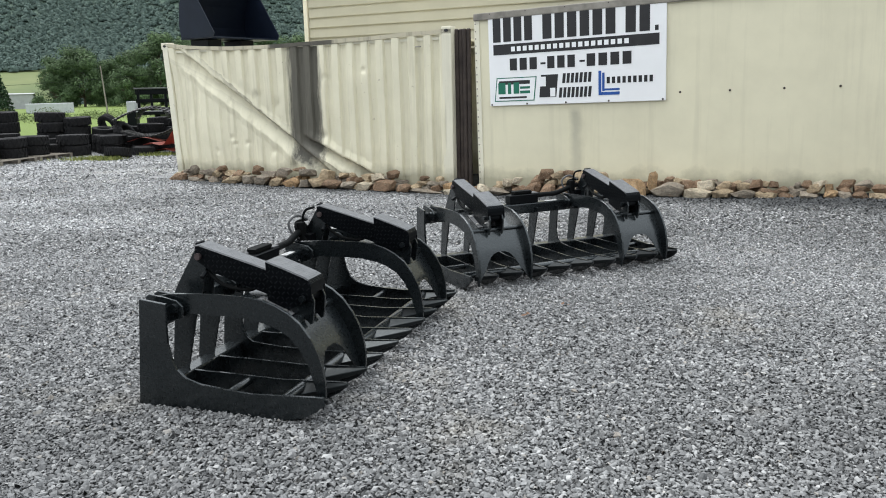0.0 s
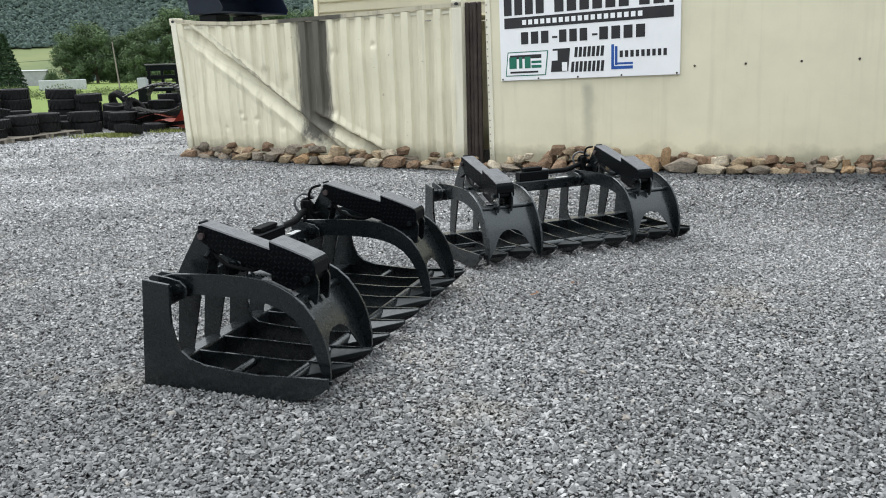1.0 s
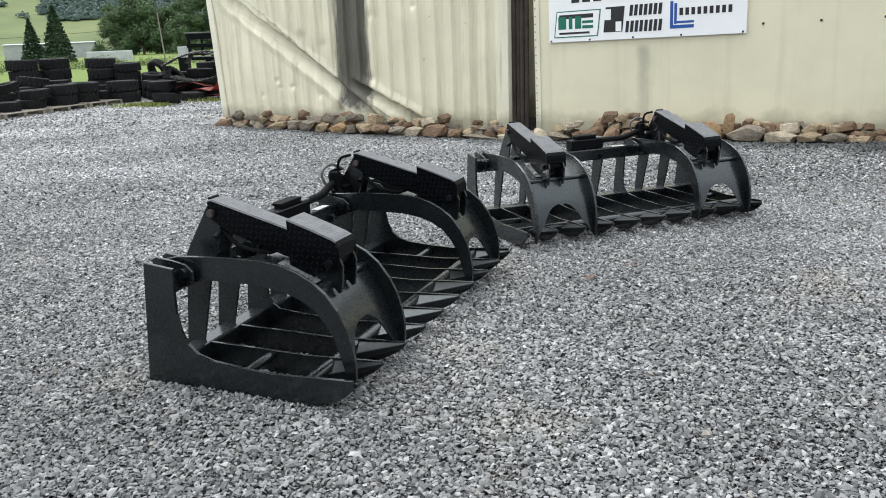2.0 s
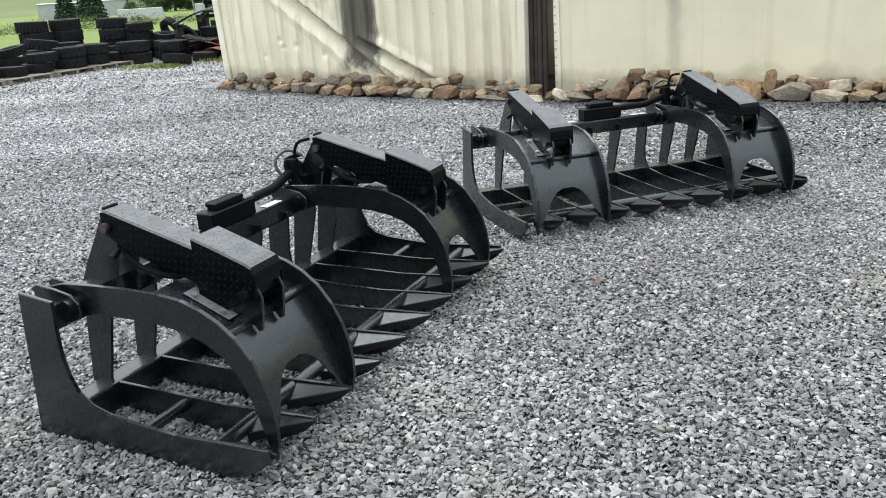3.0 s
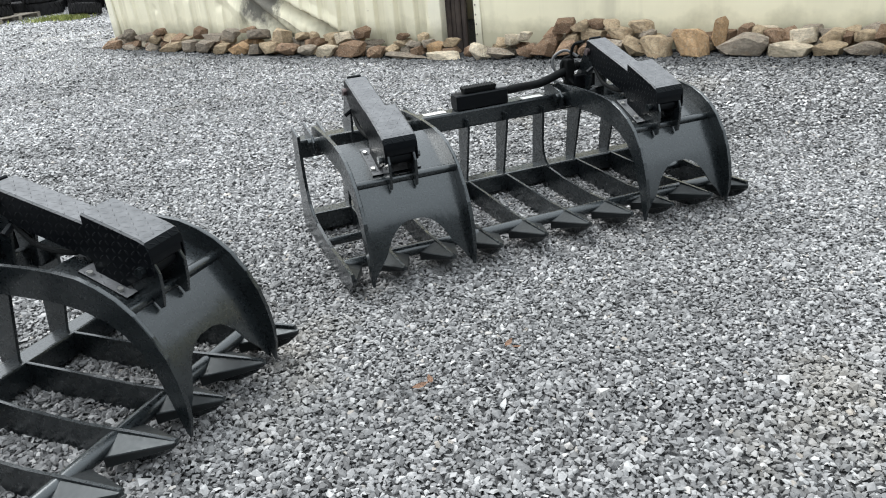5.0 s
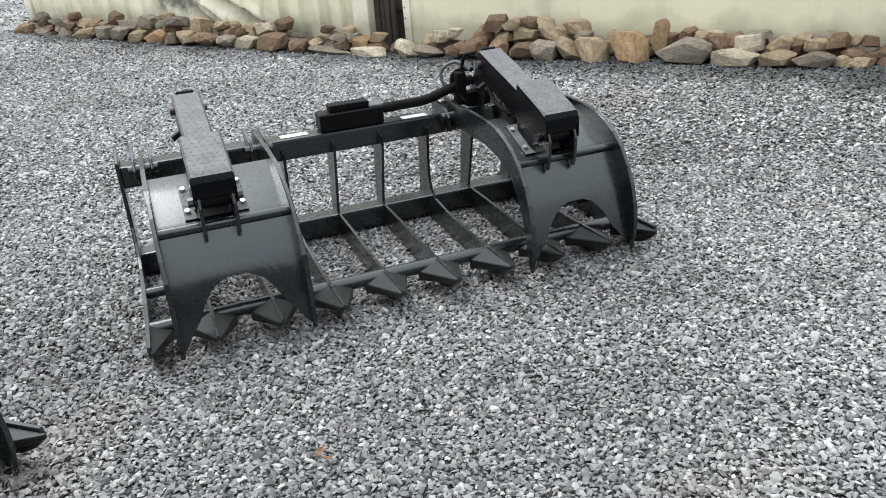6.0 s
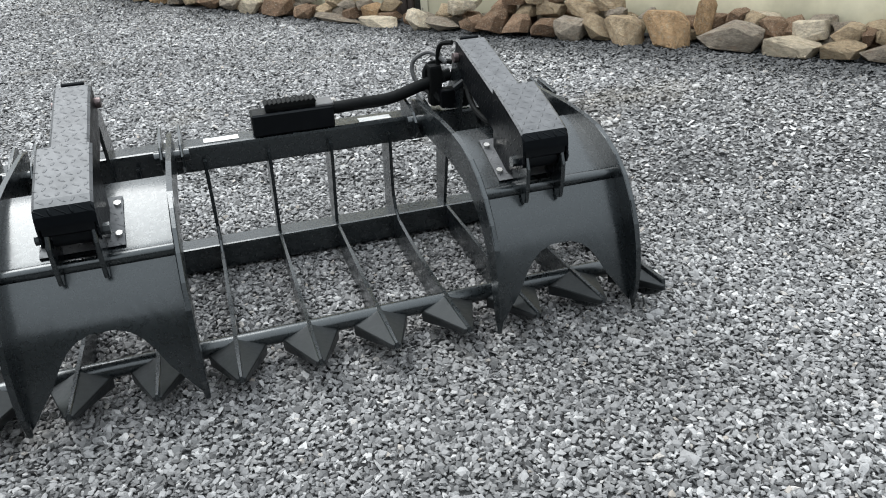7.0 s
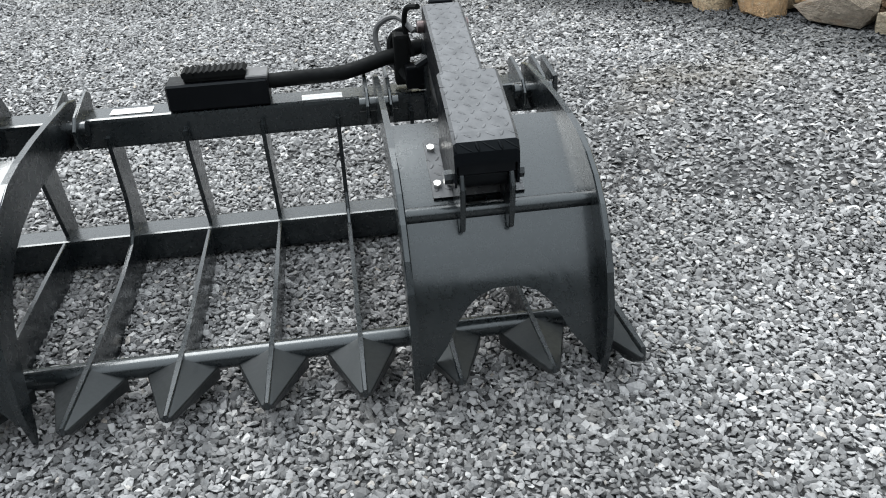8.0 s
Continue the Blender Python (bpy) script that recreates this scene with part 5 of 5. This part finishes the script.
    e2 = np.cross(d + rng.normal(0, 0.5, d.shape), e1)
    sz = (rad[:, None] * rng.uniform(0.18, 0.34, (n, m)))[..., None]
    S = np.stack([c + e1 * sz, c - e1 * sz * 0.6 + e2 * sz, c - e1 * sz * 0.6 - e2 * sz], 2).reshape(-1, 3)
    fs += (np.arange(len(S)).reshape(-1, 3) + len(vs)).tolist()
    vs += S.tolist()
    me = bpy.data.meshes.new("far_woods")
    me.from_pydata(vs, [], fs)
    me.materials.append(M_FAR)
    me.shade_smooth()
    tagged(new("far_woods", me), "dense green woods covering the distant hillside", "woods", kind="stuff")


hill()


# ---- weeds at the edge of the yard ----
def weeds():
    rg = random.Random(4)
    vs, fs = [], []
    for k in range(1700):
        c = rg.choice([(-9.35, 20.0, 0.6), (-8.95, 20.0, 0.5), (-8.6, 19.75, 0.35), (-7.65, 20.9, 0.55), (-7.0, 21.5, 0.5)])
        x, y = c[0] + rg.gauss(0, c[2] * 0.5), c[1] + rg.gauss(0, c[2] * 0.3)
        a, hgt = rg.uniform(0, 6.3), rg.uniform(0.03, 0.12)
        dx, dy = math.cos(a) * 0.014, math.sin(a) * 0.014
        lx, ly = rg.uniform(-0.06, 0.06), rg.uniform(-0.06, 0.06)
        i = len(vs)
        vs += [(x - dx, y - dy, 0), (x + dx, y + dy, 0), (x + lx, y + ly, hgt)]
        fs.append((i, i + 1, i + 2))
    me = bpy.data.meshes.new("weeds")
    me.from_pydata(vs, [], fs)
    me.materials.append(M_WEED)
    tagged(new("weeds", me), "yellow-green weeds growing through the gravel edge", "weeds", kind="stuff")


weeds()


# ---- dry-laid stones along the wall foot ----
def stone_mesh(seed):
    """A broken field stone: an uneven lump with flat split faces and worn corners."""
    rg = random.Random(seed)
    bm = bmesh.new()
    square = rg.uniform(0.40, 0.75)
    for k in range(26):
        p = Vector((rg.gauss(0, 1), rg.gauss(0, 1), rg.gauss(0, 1))).normalized()
        p = Vector(tuple(math.copysign(abs(c) ** square, c) for c in p)) * rg.uniform(0.40, 0.54)
        bm.verts.new(Vector(tuple(max(-0.5, min(0.5, c)) for c in p)))
    lean = rg.uniform(-0.3, 0.3)
    for v in bm.verts:
        v.co.x += lean * v.co.z
        v.co.z *= 1 + 0.7 * lean * v.co.x
    bmesh.ops.convex_hull(bm, input=bm.verts)
    bmesh.ops.delete(bm, geom=[v for v in bm.verts if not v.link_faces], context="VERTS")
    bmesh.ops.dissolve_limit(bm, angle_limit=radians(10), verts=bm.verts, edges=bm.edges)
    return finish("stone", bm, M_ROCKS[0])


def stones():
    rg = random.Random(21)
    kinds = [stone_mesh(k) for k in range(24)]
    border = tagged(new("stone_border"), "dry-laid border of brown and tan field stones", "stone border")

    def put(s, out, z, w, d, h, tilt=11, tint=None):
        """A stone at s along the wall and out from it; z is the height of its middle over the datum."""
        base = WALL_O + WALL_D * s + WALL_N * out if s < 6.05 else TR_O + TR_D * (s - 6.05) + TR_N * out
        ang = WALL_A if s < 6.05 else TR_A
        o = new("stone", rg.choice(kinds))
        o.parent = border
        o.material_slots[0].link = "OBJECT"
        o.material_slots[0].material = M_ROCKS[rg.choice((0, 0, 0, 1, 1, 2, 2, 2, 3, 4)) if tint is None else tint]
        o.matrix_basis = Matrix.LocRotScale((base.x, base.y, z), Euler((radians(rg.uniform(-tilt, tilt)), radians(rg.uniform(-tilt, tilt)), ang + radians(rg.uniform(-16, 16)))), (w, d, h))

    def course(s0, s1, out, z, wlo, whi, hlo, hhi, skip=0.0):
        s = s0
        while s < s1:
            w, h = rg.uniform(wlo, whi), rg.uniform(hlo, hhi)
            at = WALL_O + WALL_D * s + WALL_N * out
            if rg.random() >= skip:
                put(s + w / 2, out + rg.uniform(-0.05, 0.04), float(height(at.x, at.y)) + z + h * 0.36, w * 1.02, rg.uniform(0.14, 0.26), h * 1.08, 16)
            s += w * 0.97
    # along the container: loose rubble in two courses
    course(0.0, 5.9, 0.20, 0.02, 0.12, 0.24, 0.09, 0.15)
    course(0.2, 5.9, 0.17, 0.105, 0.11, 0.24, 0.07, 0.11, 0.25)
    course(3.3, 5.8, 0.14, 0.175, 0.10, 0.20, 0.06, 0.10, 0.5)
    for s, z, w, h, tint in ((0.20, 0.12, 0.36, 0.20, 0), (0.62, 0.09, 0.30, 0.15, 2), (1.00, 0.12, 0.27, 0.13, 2), (1.47, 0.13, 0.40, 0.14, 1), (1.82, 0.14, 0.22, 0.17, 2), (2.10, 0.14, 0.32, 0.16, 2), (2.43, 0.12, 0.27, 0.13, 1), (2.75, 0.12, 0.29, 0.17, 4),
                             (3.03, 0.12, 0.22, 0.13, 2), (3.28, 0.14, 0.26, 0.16, 1)):
        put(s, 0.30, z, w * 1.04, 0.22, h * 1.06, 6, tint)
    for s, z, w, h, tint in ((3.58, 0.13, 0.33, 0.15, 0), (3.90, 0.12, 0.29, 0.13, 2), (4.22, 0.11, 0.32, 0.15, 3), (4.60, 0.13, 0.40, 0.20, 0), (4.93, 0.10, 0.23, 0.16, 0), (5.33, 0.07, 0.56, 0.10, 2), (5.86, 0.08, 0.43, 0.10, 3)):
        put(s, 0.32, z, w * 1.04, 0.22, h * 1.06, 6, tint)
    # odd ones thrown on top
    for s, z, w, h, tint in ((0.49, 0.26, 0.20, 0.20, 2), (0.86, 0.24, 0.32, 0.14, 2), (1.15, 0.31, 0.19, 0.11, 0), (1.30, 0.23, 0.34, 0.10, 1), (1.96, 0.29, 0.19, 0.16, 0), (2.22, 0.24, 0.29, 0.13, 2), (2.51, 0.27, 0.30, 0.17, 2), (2.87, 0.34, 0.26, 0.09, 0),
                             (3.03, 0.28, 0.33, 0.14, 2), (3.40, 0.27, 0.33, 0.18, 1), (4.41, 0.25, 0.24, 0.14, 3), (4.69, 0.30, 0.20, 0.14, 0)):
        put(s, 0.20, z, w * 1.04, 0.20, h * 1.06, 10, tint)
    # the heap at the start of the trailer wall: large stones in front
    course(6.0, 10.1, 0.17, 0.02, 0.14, 0.26, 0.10, 0.15)
    for s, z, w, h, tint in ((6.30, 0.15, 0.19, 0.20, 3), (6.55, 0.15, 0.27, 0.13, 2), (6.89, 0.19, 0.19, 0.15, 0), (7.10, 0.22, 0.27, 0.19, 0), (7.33, 0.22, 0.23, 0.15, 0), (7.57, 0.22, 0.25, 0.13, 0), (7.81, 0.24, 0.24, 0.17, 2),
                             (8.02, 0.25, 0.22, 0.19, 1), (8.24, 0.25, 0.28, 0.25, 1), (8.56, 0.29, 0.33, 0.31, 4), (9.00, 0.29, 0.42, 0.22, 2), (9.38, 0.25, 0.36, 0.16, 3), (9.69, 0.27, 0.25, 0.12, 1), (9.94, 0.28, 0.28, 0.13, 2)):
        put(s, 0.36, z - 0.015, w * 1.06, 0.22, h * 1.0, 8, tint)
    # and smaller ones piled on and behind them
    for s, z, w, h, tint in ((6.51, 0.24, 0.17, 0.09, 1), (6.65, 0.27, 0.17, 0.13, 3), (6.79, 0.30, 0.15, 0.10, 3), (7.14, 0.33, 0.20, 0.12, 0), (7.35, 0.31, 0.18, 0.10, 1), (7.56, 0.33, 0.26, 0.14, 1), (7.84, 0.35, 0.29, 0.12, 1), (8.11, 0.34, 0.17, 0.09, 2),
                             (7.25, 0.41, 0.23, 0.14, 0), (7.44, 0.41, 0.20, 0.13, 1)):
        put(s, 0.25, z - 0.01, w * 1.06, 0.18, h * 1.06, 10, tint)
    for s, z, w, h, tint in ((7.60, 0.43, 0.15, 0.11, 0), (7.74, 0.42, 0.20, 0.12, 1), (8.05, 0.41, 0.24, 0.13, 1), (8.78, 0.37, 0.15, 0.25, 4), (8.99, 0.39, 0.11, 0.11, 0), (9.11, 0.37, 0.12, 0.10, 1), (9.24, 0.35, 0.16, 0.12, 0),
                             (9.46, 0.34, 0.24, 0.16, 3), (9.69, 0.35, 0.19, 0.13, 1), (9.82, 0.34, 0.10, 0.09, 0), (9.93, 0.36, 0.17, 0.11, 1), (10.08, 0.39, 0.17, 0.12, 0)):
        put(s, 0.24, z - 0.01, w * 1.06, 0.18, h * 1.06, 10, tint)
    course(7.0, 10.0, 0.13, 0.10, 0.12, 0.22, 0.09, 0.13)
    # long flat stones farther on
    course(10.05, 13.5, 0.33, -0.03, 0.14, 0.34, 0.08, 0.13)
    course(10.1, 13.5, 0.25, 0.05, 0.12, 0.26, 0.07, 0.12)
    course(10.1, 13.5, 0.17, 0.11, 0.10, 0.20, 0.06, 0.10, 0.4)


stones()


# ---- a few dry leaves blown onto the yard ----
def dry_leaf(x, y, size, turn):
    bm = bmesh.new()
    line = [(-1.0, 0.0, 0.10), (-0.4, 0.42, 0.02), (0.25, 0.40, 0.06), (1.0, 0.0, 0.22), (0.25, -0.40, 0.10), (-0.4, -0.36, 0.0)]
    rim = [bm.verts.new((a * size, b * size, c * size)) for a, b, c in line]
    mid = bm.verts.new((0, 0, -0.04 * size))
    for i in range(6):
        bm.faces.new((mid, rim[i], rim[(i + 1) % 6]))
    bmesh.ops.solidify(bm, geom=list(bm.faces), thickness=0.0015)
    ob = tagged(new("dry_leaf", finish("dry_leaf", bm, M_DRY)), "small curled orange-brown dry leaf on gravel", "leaf", "dry leaves on the gravel")
    ob.matrix_basis = pose(x, y, float(height(x, y)) + 0.026, 6, -4, turn)


for x, y, size, turn in [(0.57, 5.28, 0.034, 20), (0.60, 5.32, 0.026, 110), (0.89, 5.56, 0.028, 60), (0.92, 5.53, 0.022, 200), (2.46, 10.25, 0.035, 40)]:
    dry_leaf(x, y, size, turn)


# ---- loose gravel ----
def gravel():
    """Crushed stone: small broken blocks, packed on a jittered grid."""
    rng = np.random.default_rng(11)
    ring = [(math.cos(k * math.pi / 2), math.sin(k * math.pi / 2)) for k in range(4)]
    uv = np.array([(a, b, -0.75) for a, b in ring] + [(1.05 * (a - b) * 0.707, 1.05 * (a + b) * 0.707, 0.15) for a, b in ring] + [(0, 0, 0.8)])
    uf = np.array([f for k in range(4) for f in ((k, (k + 1) % 4, 4 + k), (4 + k, (k + 1) % 4, 4 + (k + 1) % 4), (4 + k, 4 + (k + 1) % 4, 8))])

    def scatter(x0, x1, y0, y1, per_m2, size, keep=None, spread=0.26):
        d = per_m2 ** -0.5
        x, y = (a.ravel() for a in np.meshgrid(np.arange(x0, x1, d), np.arange(y0, y1, d)))
        x, y = x + rng.uniform(-0.5, 0.5, len(x)) * d, y + rng.uniform(-0.5, 0.5, len(x)) * d
        if keep is not None:
            k = keep(x, y)
            x, y = x[k], y[k]
        return np.stack([x, y, size * np.exp(rng.normal(0, spread, len(x)))], -1)

    def before_wall(x, y):
        out = (x - WALL_O.x) * WALL_N.x + (y - WALL_O.y) * WALL_N.y
        return out > 0.25

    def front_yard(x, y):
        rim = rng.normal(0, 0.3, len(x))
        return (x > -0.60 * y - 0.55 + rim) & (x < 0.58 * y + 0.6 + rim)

    def close(x, y):
        return (x > 0.1) & (x < 4.3) & (y > 5.3)
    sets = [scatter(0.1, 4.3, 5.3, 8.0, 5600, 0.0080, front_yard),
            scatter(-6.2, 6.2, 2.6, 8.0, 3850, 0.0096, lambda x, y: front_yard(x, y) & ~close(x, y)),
            scatter(-2.5, 7.0, 8.0, 12.5, 2350, 0.0109, before_wall),
            scatter(-8.6, -2.5, 8.0, 14.5, 1500, 0.0125, before_wall),
            scatter(-13.0, -4.8, 14.5, 21.5, 320, 0.020, lambda x, y: before_wall(x, y) | (x < -5.6)),
            scatter(-12.0, -8.6, 9.0, 14.5, 320, 0.020)]
    near = len(sets[0])
    middle = near + len(sets[1])
    P = np.concatenate(sets)
    n = len(P)
    V = np.repeat(uv[None], n, 0)
    # broken, wedge-like blocks
    V = V + rng.uniform(-0.34, 0.34, V.shape)
    V[:, 8, :2] += rng.uniform(-0.35, 0.35, (n, 2))
    ax = np.stack([rng.uniform(0.95, 1.45, n), rng.uniform(0.8, 1.1, n), rng.uniform(0.5, 0.8, n)], -1)
    ax[:near, 2] *= 0.8
    V = V * ax[:, None, :] * P[:, 2][:, None, None]
    # tilt, then turn about the upright
    def turn(V, i, j, a):
        c, s = np.cos(a)[:, None], np.sin(a)[:, None]
        p, q = V[..., i] * c - V[..., j] * s, V[..., i] * s + V[..., j] * c
        V[..., i], V[..., j] = p, q
    turn(V, 1, 2, rng.normal(0, 0.5, n))
    turn(V, 0, 2, rng.normal(0, 0.4, n))
    turn(V, 0, 1, rng.uniform(0, 6.283, n))
    V[..., 0] += P[:, 0][:, None]
    V[..., 1] += P[:, 1][:, None]
    V[..., 2] += (height(P[:, 0], P[:, 1]) + rng.uniform(-0.005, 0.007, n) - np.where(np.arange(n) >= middle, 0.3 * P[:, 2], 0.0))[:, None]
    base = (np.arange(n) * len(uv))[:, None, None]
    # farther off only the upper faces of a stone are built
    F = np.concatenate([(uf[None] + base[:near]).reshape(-1, 3), (uf[None, 1::3] + base[near:middle]).reshape(-1, 3), (uf[None, 2::3] + base[near:]).reshape(-1, 3)])
    V = V.reshape(-1, 3)
    me = bpy.data.meshes.new("gravel")
    me.vertices.add(len(V))
    me.vertices.foreach_set("co", V.astype(np.float32).ravel())
    me.loops.add(F.size)
    me.loops.foreach_set("vertex_index", F.astype(np.int32).ravel())
    me.polygons.add(len(F))
    me.polygons.foreach_set("loop_start", np.arange(0, F.size, 3, dtype=np.int32))
    me.update(calc_edges=True)
    me.materials.append(M_PEBBLE)
    me.shade_flat()
    tagged(new("gravel", me), "loose angular grey crushed limestone gravel", "gravel", kind="stuff")


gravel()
